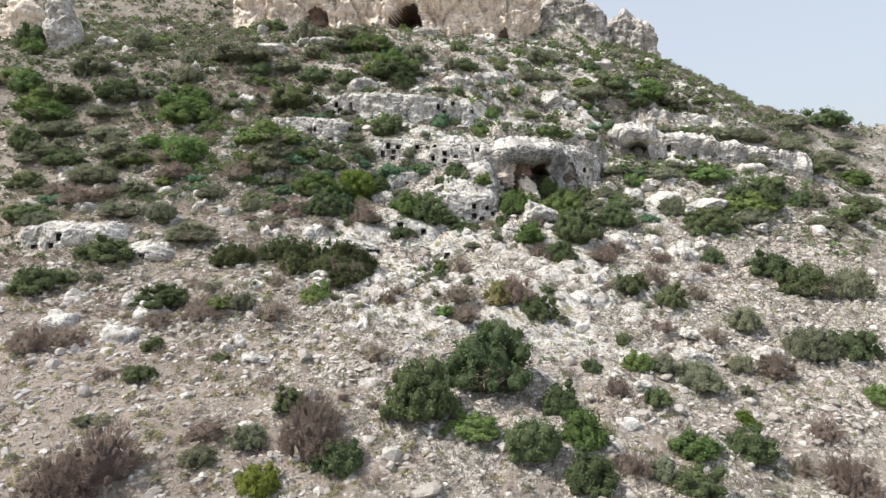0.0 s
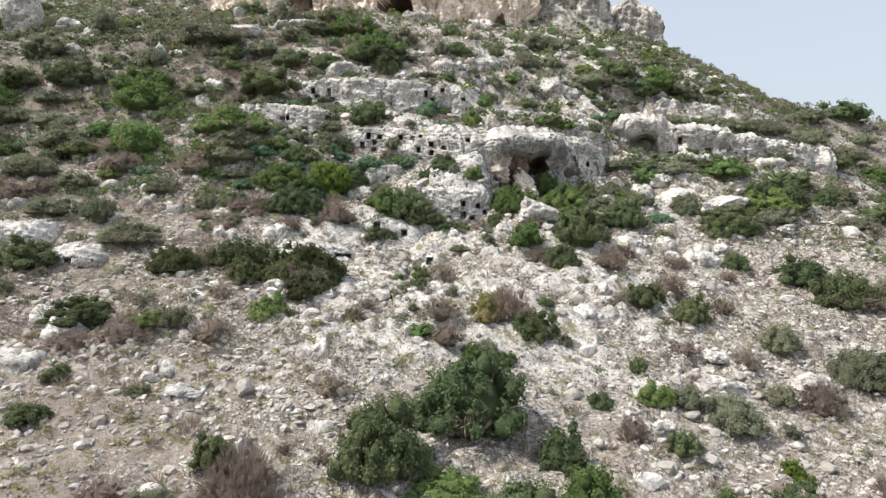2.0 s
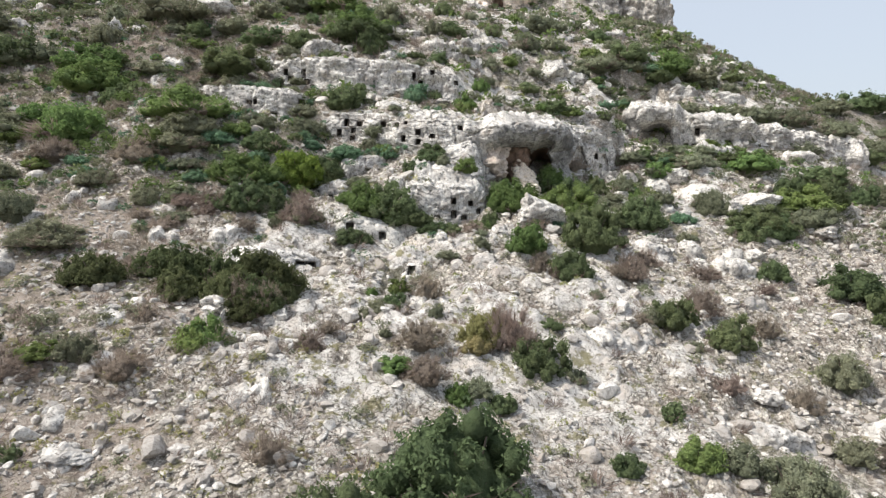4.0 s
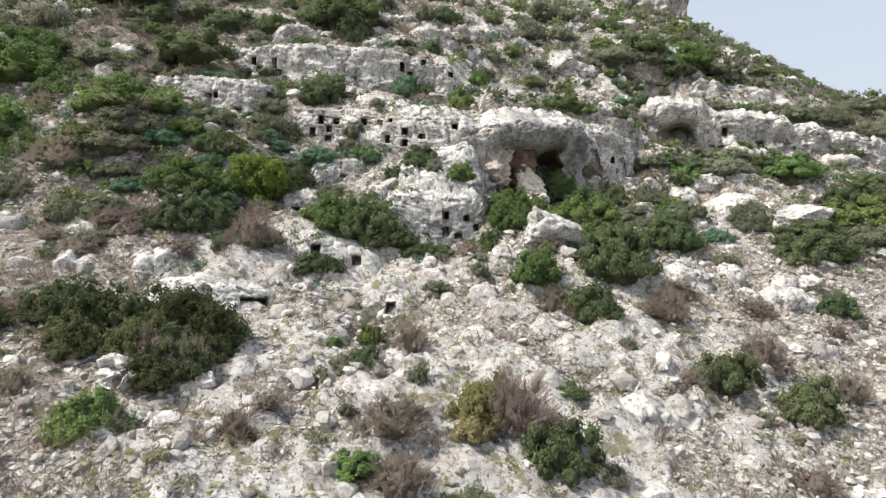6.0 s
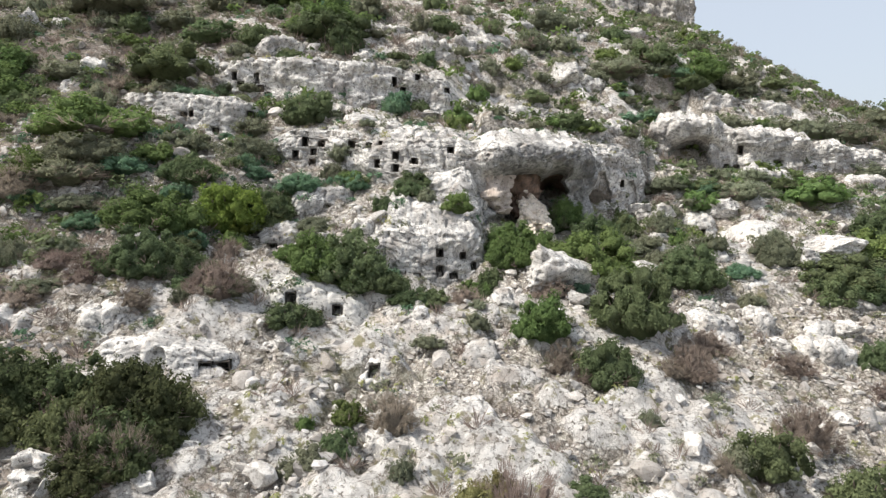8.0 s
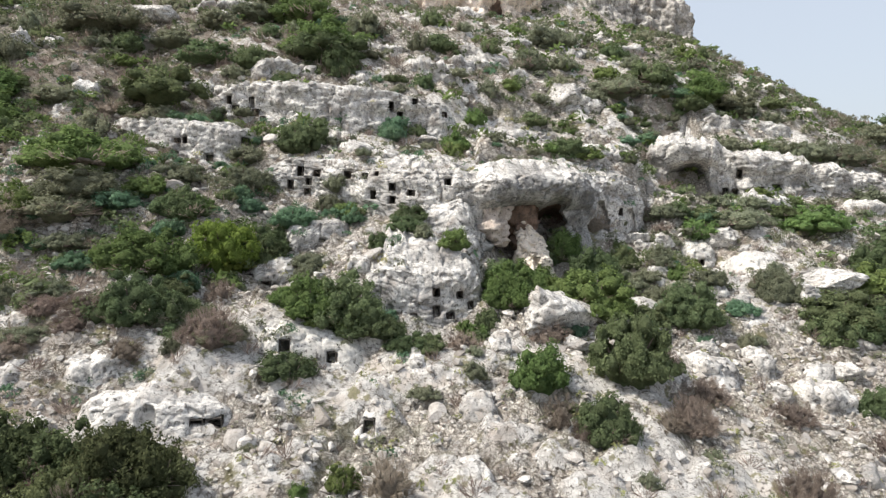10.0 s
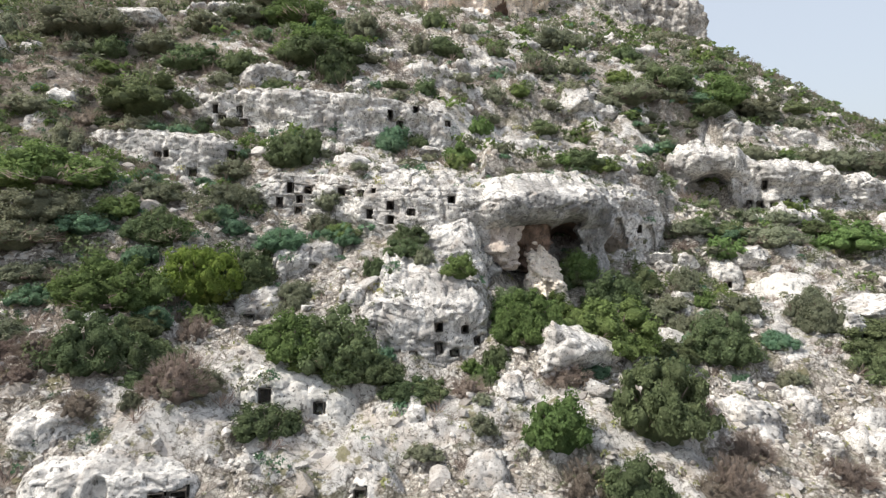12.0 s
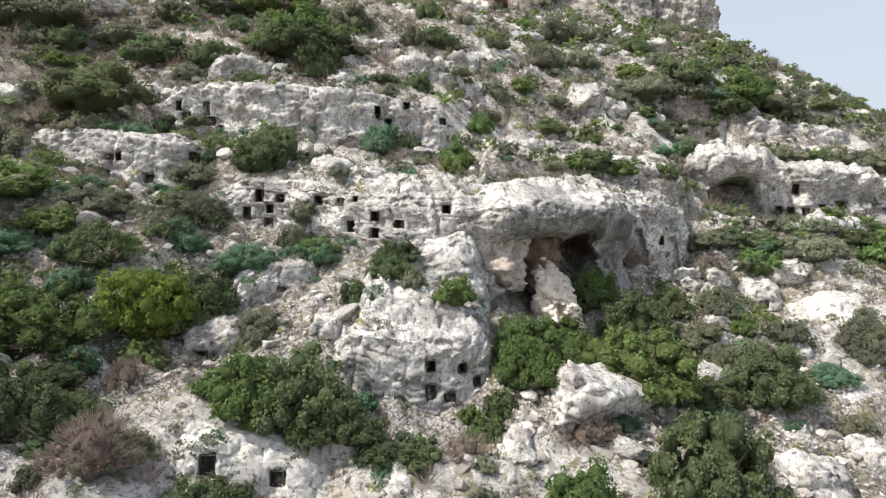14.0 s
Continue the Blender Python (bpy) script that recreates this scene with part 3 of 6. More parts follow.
TRUNKS = [trunk_mesh(s) for s in range(3)]
CROWNS = {}
for n, (k, leaf, flat) in enumerate((("dark", 1.0, 0.95), ("green", 1.0, 0.9), ("yellow", 1.05, 0.95), ("blue", 0.9, 0.8), ("olive", 0.85, 0.85), ("dry", 1.0, 0.9), ("oak", 1.0, 0.95), ("straw", 0.9, 0.9))):
    CROWNS[k, "big"] = [crown_mesh("crown", k, 100 * n + s, 2900, leaf * 0.040, flat, 30) for s in range(4)]
    CROWNS[k, "full"] = [crown_mesh("crown", k, 100 * n + 60 + s, 4700, leaf * 0.0312, flat, 44) for s in range(4)]
    CROWNS[k, "mid"] = [crown_mesh("crown", k, 100 * n + 20 + s, 1100, leaf * 0.062, flat, 18) for s in range(4)]
    CROWNS[k, "small"] = [crown_mesh("crown", k, 100 * n + 40 + s, 400, leaf * 0.099, flat, 10) for s in range(4)]
TWIGS = [crown_mesh("twigs", "dry", 800 + s, 230, 0.12, 0.9, 7) for s in range(4)]

SHRUB_WORDS = {
    "dark": "dense dark green evergreen shrub on stony slope",
    "green": "leafy fresh green shrub on stony slope",
    "yellow": "bushy yellow green shrub on rocky slope",
    "blue": "rounded blue green spurge dome on rocky slope",
    "olive": "low grey olive scrub bush among pale stones",
    "oak": "broad dull dark green evergreen shrub shading stony ground",
    "straw": "rounded straw yellow bush drying out among stones",
    "dry": "bare brown twiggy dry bush among pale stones",
}
SHRUB_NAMES = {"dark": "evergreen_shrub", "green": "leafy_shrub", "yellow": "leafy_shrub", "blue": "spurge_bush", "olive": "scrub_bush", "dry": "dry_bush", "oak": "evergreen_shrub", "straw": "scrub_bush"}
shrub_count = 0


def shrub(kind, x, y, r, h=None, lift=0.0):
    """A shrub of half-width r and height h, rooted at x, y."""
    global shrub_count
    shrub_count += 1
    rng = random.Random(shrub_count * 7 + 3)
    h = h or r * rng.uniform(0.95, 1.25)
    r, h = r * 1.26, min(max(h, 0.75 * r) * 1.16, 1.55 * r)
    h *= 1.25 if kind == "dry" else 1.0
    far = 1.0 if y < 106 else 2.4
    size = "big" if r > 1.75 * far else "mid" if r > 0.8 * far else "small"
    if 36 < y < 103 and -32 < x < 40:
        size = "full" if r > 2.7 else "big" if r > 1.6 else "mid" if r > 0.75 else "small"
    base = new(SHRUB_NAMES[kind])
    z = surface_z(x, y) - 0.1 + lift
    flat = 0.95
    base.matrix_basis = Matrix.Translation((x, y, z)) @ Matrix.Rotation(rng.uniform(0, 6.28), 4, "Z") @ Matrix.Diagonal((r, r * rng.uniform(0.9, 1.1), h / flat, 1))
    tagged(base, SHRUB_WORDS[kind], "shrub", SHRUB_NAMES[kind].replace("_", " ") + "s on the hillside")
    crown = new("crown", rng.choice(CROWNS[kind, size]))
    crown.parent = base
    if size != "small":
        stem = new("trunk", rng.choice(TRUNKS))
        stem.parent = base
        if kind in ("dark", "green", "olive", "oak") and rng.random() < 0.45:
            twigs = new("twig_skirt", rng.choice(TWIGS))
            twigs.matrix_basis = pose(rng.uniform(-0.25, 0.25), rng.uniform(-0.25, 0.25), 0, 0, 0, rng.uniform(0, 360)) @ Matrix.Diagonal((0.82, 0.82, 0.42, 1))
            twigs.parent = base
            tagged(twigs, "bare brown dead twigs under the crown")
    return base


# ---- rock faces, cut with tomb openings ----
def rock_face(name, label, key, niches=(), caves=(), lean=0.5, roof=3.5, res=0.14, amp=0.45, red=None, lip=0.5, category="rock face", seed=0, bulges=(), mat=None, strata=0.10, grain=1.0, flute=0.0, rise=0.30, stained=None):
    """A cliff sheet along a plan line: foot in the ground, face, worn lip, and a top that runs back under the slope.
    niches: (x, z of the sill, width, height); caves: (x0, x1, z0, z1, depth); stained: (x0, x1, z0, z1, material)."""
    line = np.array(FACES[key][0] if isinstance(key, str) else key, float)
    seg = np.r_[0, np.cumsum(np.hypot(np.diff(line[:, 0]), np.diff(line[:, 1])))]
    length = seg[-1]
    us = np.linspace(0, length, max(8, int(length / res)))

    def smooth(vals):
        return sum(np.interp(np.clip(us + d, 0, length), seg, vals) for d in (-0.8, -0.4, 0, 0.4, 0.8)) / 5

    px, py, pt = smooth(line[:, 0]), smooth(line[:, 1]), smooth(line[:, 2])
    pt = pt + amp * (0.6 if grain > 1.5 else 0.55) * fbm(us / (1.5 * grain), 3.7 * seed, 0.4, 3)
    tx, ty = np.gradient(px), np.gradient(py)
    k = np.hypot(tx, ty)
    ox, oy = ty / k, -tx / k
    pf = hill(px + ox * (lean + 0.6), py + oy * (lean + 0.6)) - 1.2
    tall = np.maximum(pt - pf, 0.6)
    nf = max(6, int(tall.max() / res))
    nr = max(6, int(roof / (res * 1.6)))
    f = np.linspace(0, 1, nf)[:, None]
    rr = np.linspace(0, 1, nr)[1:, None]
    out = np.concatenate([lean * (1 - f) + 0 * tall, 0 * tall - roof * rr])
    zz = np.concatenate([pf + tall * f, pt + roof * (rise * rr - 1.1 * np.clip(rr - 0.6, 0, 1) ** 1.5) + 0 * tall])
    # worn lip
    edge = np.exp(-((zz - pt) / (lip + 0.01)) ** 2)
    out = out - 0.45 * lip * edge * (np.concatenate([f, 0 * rr + 1]) > 0.5)
    zz = zz - 0.35 * lip * edge
    # ends turn back into the slope
    d_end = np.minimum(us, length - us)
    back = np.clip(1 - d_end / min(2.2, length / 3), 0, 1) ** 2
    out, zz = out - 2.6 * back, zz - 0.8 * back * np.minimum(1, tall / 3)
    X, Y, Z = px + ox * out, py + oy * out, zz
    ns = 13.7 * seed
    g = grain
    bulge = amp * (1.0 * fbm(X / (3.4 * g) + ns, Y / (3.4 * g), Z / (2.2 * g), 3, 0.5) + 0.13 * fbm(X / (0.9 * g) + ns, Y / (0.9 * g), Z / (0.7 * g), 3))
    cleft = np.abs(vnoise(X / (1.6 * g) + ns, Y / (1.6 * g), Z / (3.2 * g))) + 0.25 * np.abs(vnoise(X / 0.5 + ns, Y / 0.5, Z / 0.5))
    bulge = bulge - 1.1 * amp * np.clip(0.16 - cleft, 0, 1) / 0.16
    pits = fbm(X / 0.55 + ns, Y / 0.55, Z / 0.45, 2)
    bulge = bulge - 2.2 * amp * np.clip(pits - 0.50, 0, 0.3)
    layers = strata * amp * np.sin(Z * 3.6 + 2.2 * fbm(X / 4, Y / 4, 0.3 + ns, 2))
    bulge = bulge + layers
    if flute:
        bulge = bulge + flute * ridged(X / 3.1 + ns, Y / 3.1, Z / 14, 3)
    # blocks parted by joints and bedding
    along = us + 0 * X
    up = np.cumsum(np.vstack([0 * X[:1], np.hypot(np.diff(out, axis=0), np.diff(zz, axis=0))]), 0)
    wu, wv = along + 0.5 * g * vnoise(along / (0.9 * g), up / (0.9 * g), ns), up + 0.4 * g * vnoise(along / (0.8 * g), up / (0.8 * g), ns + 5)
    block, joint = cells(wu / (1.9 * g), wv / (1.0 * g), 7 * seed)
    chip, chink = cells(wu / (0.62 * g), wv / (0.42 * g), 7 * seed + 50)
    bulge = bulge + amp * (0.24 * block - 0.24 * np.clip(1 - 2.2 * joint, 0, 1) + 0.15 * chip - 0.10 * np.clip(1 - 2 * chink, 0, 1) + 0.09 * vnoise(along / (0.17 * g), up / (0.17 * g), ns))
    for x0, x1, z0, z1, swell in bulges:
        q = np.clip(1 - ((px - (x0 + x1) / 2) / ((x1 - x0) / 2)) ** 4, 0, 1) * np.clip(1 - ((Z - (z0 + z1) / 2) / ((z1 - z0) / 2)) ** 2, 0, 1) ** 0.6
        bulge = bulge + swell * q
    red_mask = np.zeros_like(X, bool)
    hole = np.zeros_like(X)
    onface = np.arange(X.shape[0])[:, None] < nf
    for x0, x1, z0, z1, depth in caves:
        wx = px + 0.07 * (x1 - x0) * fbm(X / 2.1 + ns, Z / 1.5, 3.3, 2)
        wz = Z + 0.04 * (z1 - z0) * vnoise(X / 2.6 + ns, Z / 2.6, 7.7)
        q = np.abs((wx - (x0 + x1) / 2) / ((x1 - x0) / 2)) ** 2.6 + np.abs(np.clip((wz - z0) / (z1 - z0), 0, 2)) ** 2.8
        inside = np.clip((1 - q) * (0.45 * (x1 - x0) if depth > 2 else 5.0), 0, 1) * onface
        bulge = bulge * (1 - 0.75 * inside)
        q = inside * depth * (1 + 0.22 * fbm(X / 1.5, Z / 1.5, ns, 3))
        hole = np.where(depth > 0, np.maximum(hole, q), np.where(inside > 0, np.maximum(hole + q, 0.5), hole))
        # Cave interiors deeper than 2 m take the rock with shade in its colour.
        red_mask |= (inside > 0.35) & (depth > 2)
    cave = hole.copy()
    spots = []
    for nx, nz, w, h in niches:
        col, row = int(np.argmin(np.abs(px - nx))), 0
        row = int(np.argmin(np.abs(Z[:nf, col] - nz - h / 2)))
        spots.append((X[row, col], Y[row, col], nz, w, h, math.degrees(math.atan2(ty[col], tx[col])), hole[row, col]))
        w, h = w * 1.06, h * 1.06
        rim = (np.abs(px - nx) < w / 2 + 0.13) & (Z > nz - 0.06) & (Z < nz + h + 0.13) & onface
        bulge = np.where(rim, np.minimum(bulge, 0.1) * 0.4 - 0.10, bulge)
        ins = (np.abs(px - nx) < w / 2) & (Z > nz) & (Z < nz + h) & onface
        hole = np.where(ins, np.maximum(hole, 2.6), hole)
    # niches go square into the face, caves straight into the hill
    move = bulge - (hole - np.minimum(cave, hole))
    flatness = np.where(onface, 1.0, 0.35)
    cave = np.minimum(cave, hole)
    X, Y = X + ox * move * flatness + 0.22 * cave, Y + oy * move * flatness + 0.97 * cave
    Z = Z + np.where(onface, 0.15, 0.9) * bulge
    me = sheet(name, X, Y, Z, mat or ROCK)
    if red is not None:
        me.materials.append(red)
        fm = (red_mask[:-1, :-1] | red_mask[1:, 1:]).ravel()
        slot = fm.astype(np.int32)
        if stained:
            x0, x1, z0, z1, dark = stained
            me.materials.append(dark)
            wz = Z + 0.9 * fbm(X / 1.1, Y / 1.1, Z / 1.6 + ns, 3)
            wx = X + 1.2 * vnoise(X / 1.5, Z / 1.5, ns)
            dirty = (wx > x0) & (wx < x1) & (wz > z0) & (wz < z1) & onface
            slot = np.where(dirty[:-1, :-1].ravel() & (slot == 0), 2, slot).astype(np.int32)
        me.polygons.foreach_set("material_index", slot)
    ob = tagged(new(name, me), label, category)
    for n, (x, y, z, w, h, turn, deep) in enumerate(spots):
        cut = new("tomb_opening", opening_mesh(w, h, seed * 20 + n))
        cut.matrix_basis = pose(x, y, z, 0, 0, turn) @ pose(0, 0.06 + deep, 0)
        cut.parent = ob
    return ob


def opening_mesh(w, h, seed):
    """A hewn doorway: a worn frame and a chamber behind it, open to the front."""
    rng = np.random.default_rng(seed)
    t, deep = 0.05, 2.3
    lean = rng.uniform(-0.03, 0.03)
    outer = [(-w / 2 - t, -0.04), (w / 2 + t, -0.04), (w / 2 + t - 0.02, h + t), (-w / 2 - t + 0.02, h + t)]
    inner = [(-w / 2, 0), (w / 2, 0), (w / 2 - 0.03, h), (-w / 2 + 0.03, h)]
    wide = [(-w * 0.515, -0.01), (w * 0.515, -0.01), (w * 0.5, h * 1.01), (-w * 0.5, h * 1.01)]
    co = []
    for ring, y in ((outer, 0.16), (outer, 0.05), (inner, 0.07), (inner, 0.3), (wide, 0.34), (wide, deep)):
        co += [(x + lean * z + rng.normal(0, 0.012), y + rng.normal(0, 0.012), z + rng.normal(0, 0.012)) for x, z in ring]
    faces = [(4 * k + q, 4 * k + (q + 1) % 4, 4 * k + 4 + (q + 1) % 4, 4 * k + 4 + q) for k in range(5) for q in range(4)]
    faces.append((20, 21, 22, 23))
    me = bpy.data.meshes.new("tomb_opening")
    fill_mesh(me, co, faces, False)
    # The whole opening takes TOMB, so its darkness is partly painted.
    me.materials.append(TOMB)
    return me


CLIFF = FACES["A"][0][:7] + [(7.6, 101.9, 41.4), (11, 102.9, 41.5), (15, 104.2, 41.9), (18, 105.8, 42.1), (21, 109, 42.2), (24.5, 111, 42.3), (28.4, 114.6, 41.2)]
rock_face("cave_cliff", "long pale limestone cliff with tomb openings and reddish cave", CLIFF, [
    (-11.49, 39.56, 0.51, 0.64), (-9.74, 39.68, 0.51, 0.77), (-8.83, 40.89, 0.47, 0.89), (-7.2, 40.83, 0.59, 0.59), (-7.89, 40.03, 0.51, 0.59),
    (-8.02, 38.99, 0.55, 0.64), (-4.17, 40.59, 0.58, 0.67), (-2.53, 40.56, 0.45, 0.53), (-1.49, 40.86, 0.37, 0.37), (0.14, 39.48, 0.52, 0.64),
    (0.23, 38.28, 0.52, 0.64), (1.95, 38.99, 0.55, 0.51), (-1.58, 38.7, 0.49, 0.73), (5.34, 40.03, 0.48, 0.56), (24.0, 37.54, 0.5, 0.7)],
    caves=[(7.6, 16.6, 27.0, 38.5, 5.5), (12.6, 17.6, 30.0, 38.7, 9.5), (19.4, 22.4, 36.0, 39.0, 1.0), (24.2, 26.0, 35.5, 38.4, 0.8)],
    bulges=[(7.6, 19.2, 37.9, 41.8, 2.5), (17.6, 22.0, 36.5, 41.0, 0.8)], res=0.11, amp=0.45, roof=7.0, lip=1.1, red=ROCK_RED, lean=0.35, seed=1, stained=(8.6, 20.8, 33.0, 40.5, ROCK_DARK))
rock_face("tomb_cliff", "grey stained limestone scarp with few square tomb openings", "B", [(-18.67, 49.32, 0.62, 0.88), (-18.02, 48.38, 0.67, 0.72), (-16.18, 49.02, 0.56, 1.02), (-15.77, 47.97, 0.67, 0.77), (-14.9, 47.09, 0.51, 0.82), (-0.85, 49.2, 0.52, 0.73), (0.13, 48.15, 0.52, 0.68), (1.78, 49.96, 0.5, 0.5), (5.2, 48.6, 0.53, 0.55), (-19.01, 47.94, 0.46, 0.41)], res=0.13, amp=0.5, roof=4.0, rise=0.12, seed=2)
rock_face("tomb_cliff", "low pale limestone ledge with small tomb openings", "C", [(-22.14, 44.33, 0.56, 0.42), (-21.36, 44.31, 0.37, 0.56), (-15.45, 44.23, 0.65, 0.74), (-22.27, 43.03, 0.56, 0.37), (-18.87, 42.5, 0.6, 0.6), (-23.56, 43.08, 0.42, 0.37)], res=0.13, amp=0.4, rise=0.12, seed=3)
rock_face("rock_ledge", "smooth pale limestone ledge with one small opening", "D", [(12.93, 45.79, 0.5, 0.61)], res=0.15, amp=0.45, seed=4)
rock_face("tomb_block", "rounded limestone block pierced by square tomb openings", "E", [(4.34, 30.96, 0.46, 0.58), (6.17, 30.78, 0.44, 0.48), (4.35, 29.42, 0.42, 0.77), (2.6, 28.98, 0.5, 0.65), (5.43, 29.22, 0.52, 0.42), (5.21, 28.46, 0.44, 0.3), (6.95, 29.92, 0.36, 0.52)],
    res=0.1, amp=0.42, roof=9.0, rise=0.50, lip=0.9, seed=5)
rock_face("rock_slab", "steep pale limestone slab under the tomb ledge", [(0.3, 99.3, 37.0), (3, 99.9, 38.0), (6, 100.4, 38.8), (8.5, 101.3, 39.4)], lean=3.6, res=0.12, amp=0.4, roof=2.5, lip=0.6, seed=6)
rock_face("tomb_ledge", "broken pale ledge with two tomb openings", "F", [(-5.62, 34.39, 0.48, 0.63), (-7.98, 33.55, 0.46, 0.53)], res=0.1, amp=0.4, seed=7)
rock_face("tomb_ledge", "low pale ledge with two wide openings", "F3", [(-10.6, 31.9, 0.65, 0.4), (-9.06, 31.33, 0.71, 0.5)], res=0.1, amp=0.35, roof=3, seed=8)
rock_face("tomb_ledge", "smooth chalky white ledge with two doorways", "G", [(-5.57, 27.98, 0.6, 0.92), (-2.55, 27.4, 0.55, 0.62), (-7.29, 27.33, 0.6, 0.76)], res=0.08, amp=0.18, roof=3, lean=0.9, seed=9, mat=ROCK_WHITE)
rock_face("tomb_ledge", "pale worn rock with paired square openings", "G2", [(-8.88, 25.14, 0.64, 0.58), (-8.02, 25.13, 0.7, 0.52)], caves=[(-11.85, -10.9, 25.7, 26.6, 0.55)], res=0.09, amp=0.22, roof=3.5, lean=1.5, lip=0.4, rise=0.15, seed=10)
rock_face("tomb_ledge", "small chalky rock with two openings", "W", [(0.45, 24.48, 0.54, 0.7), (2.44, 24.0, 0.46, 0.61)], res=0.09, amp=0.35, roof=2.5, lean=0.9, seed=11)
rock_face("tomb_block", "small white rock with one square opening", "K", [(31.67, 32.42, 0.66, 0.57)], res=0.1, amp=0.35, roof=3, seed=12, mat=ROCK_WHITE)
rock_face("tomb_ledge", "shaded rock with one dark opening", "S", [(-11.25, 29.5, 0.53, 0.55)], res=0.1, amp=0.35, roof=2.5, seed=13)
# The arch interior takes ROCK_DARK, which puts its shade into the colour.
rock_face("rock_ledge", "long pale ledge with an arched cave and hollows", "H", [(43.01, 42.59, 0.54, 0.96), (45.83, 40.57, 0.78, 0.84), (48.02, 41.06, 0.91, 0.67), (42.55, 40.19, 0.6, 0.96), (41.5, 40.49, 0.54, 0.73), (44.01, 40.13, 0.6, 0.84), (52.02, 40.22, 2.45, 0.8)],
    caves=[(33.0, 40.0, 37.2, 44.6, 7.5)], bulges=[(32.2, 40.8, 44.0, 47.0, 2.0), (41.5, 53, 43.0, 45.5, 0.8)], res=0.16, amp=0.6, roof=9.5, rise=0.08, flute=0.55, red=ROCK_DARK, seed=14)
rock_face("rock_ledge", "flat grey limestone shelf high on the slope", "I", res=0.18, amp=0.45, roof=4, seed=15)
rock_face("tomb_ledge", "low pale ledge with dark square openings", "L1", [(-49.8, 26.2, 0.66, 0.66), (-47.5, 26.0, 0.65, 0.55), (-45.24, 26.1, 0.55, 0.6), (-44.27, 27.05, 0.65, 0.78)], res=0.13, amp=0.4, seed=16)
rock_face("tomb_ledge", "low rounded pale ledge with two openings", "L2", [(-37.19, 24.2, 0.64, 0.77), (-33.68, 24.7, 0.55, 0.75)], res=0.13, amp=0.4, seed=17)
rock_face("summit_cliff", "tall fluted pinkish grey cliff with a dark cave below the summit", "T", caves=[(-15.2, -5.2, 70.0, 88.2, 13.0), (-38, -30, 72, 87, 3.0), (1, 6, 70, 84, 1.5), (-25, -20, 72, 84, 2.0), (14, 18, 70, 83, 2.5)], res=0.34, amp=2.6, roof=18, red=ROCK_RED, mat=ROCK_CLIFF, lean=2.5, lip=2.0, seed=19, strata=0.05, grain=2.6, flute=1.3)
rock_face("rock_crag", "pinkish pale cliff end above the shrubby slope", [(-104, 152, 78), (-100, 149.5, 80.5), (-95, 149.5, 80), (-91, 152, 77)], res=0.33, amp=1.3, roof=6, seed=25, strata=0.05, grain=2.0, flute=0.5, mat=ROCK_CLIFF)
rock_face("summit_crag", "pale jagged limestone crag on the skyline", [(26.5, 184.5, 90), (33, 184.2, 92.5), (38, 183, 92.5), (43, 183.5, 90), (47, 186, 86)], res=0.33, amp=1.3, roof=7, lean=1.5, lip=1.2, seed=20, strata=0.05, grain=1.7, flute=0.5, mat=ROCK_CRAG)
rock_face("summit_crag", "pale jagged limestone crag on the skyline", [(46.5, 185, 87), (51, 184, 88.8), (55.5, 183.4, 87.2), (59, 184, 84.5), (62, 186.5, 80)], res=0.3, amp=1.2, roof=6, lean=1.2, lip=1.2, seed=21, strata=0.05, grain=1.7, flute=0.5, mat=ROCK_CRAG)
rock_face("rock_crag", "pale upright crag on the shrubby upper slope", [(-86.5, 140, 74), (-84, 138.6, 78.5), (-80, 138.4, 78), (-77, 140, 71)], res=0.3, amp=1.0, roof=4, seed=22, strata=0.05, grain=1.7)
rock_face("rock_crag", "grey upright crag on the shrubby upper slope", [(-76.5, 141, 67.5), (-74, 140, 69), (-70, 141, 68.5), (-68, 143, 67)], res=0.3, amp=0.9, roof=4, seed=23, strata=0.05, grain=1.7)


rock_face("rock_slab", "smooth white limestone slab dipping down the slope", [(34.0, 104.6, 32.8), (35.7, 105.0, 33.6), (37.4, 105.4, 33.9), (39.2, 106.0, 33.4)], lean=7.0, res=0.14, amp=0.2, roof=2.5, lip=0.3, seed=24, mat=ROCK_WHITE)


def ledge(line, seed, res=0.17, amp=0.40):
    """A low rib of bedrock along the slope, the lower the shorter it is."""
    rise = 0.45 + 0.20 * (line[-1][0] - line[0][0])
    line = [(x, y, min(z, float(hill(x, y)) + rise)) for x, y, z in line]
    return tagged(rock_face("bedrock_ledge", "low pale limestone ledge breaking through the slope", line, lean=0.7, roof=2.2, res=res, amp=amp * 1.15, lip=0.18, seed=seed, category="rock ledge", grain=0.6, strata=0.25), group="bedrock ledges on the slope")


# ---- boulders and rubble ----
def ico(sub):
    bm = bmesh.new()
    bmesh.ops.create_icosphere(bm, subdivisions=sub, radius=1.0)
    co = np.array([v.co for v in bm.verts])
    fa = np.array([[v.index for v in fc.verts] for fc in bm.faces])
    bm.free()
    return co, fa


ICO1, ICO2, ICO3, ICO4 = ico(1), ico(2), ico(4), ico(5)


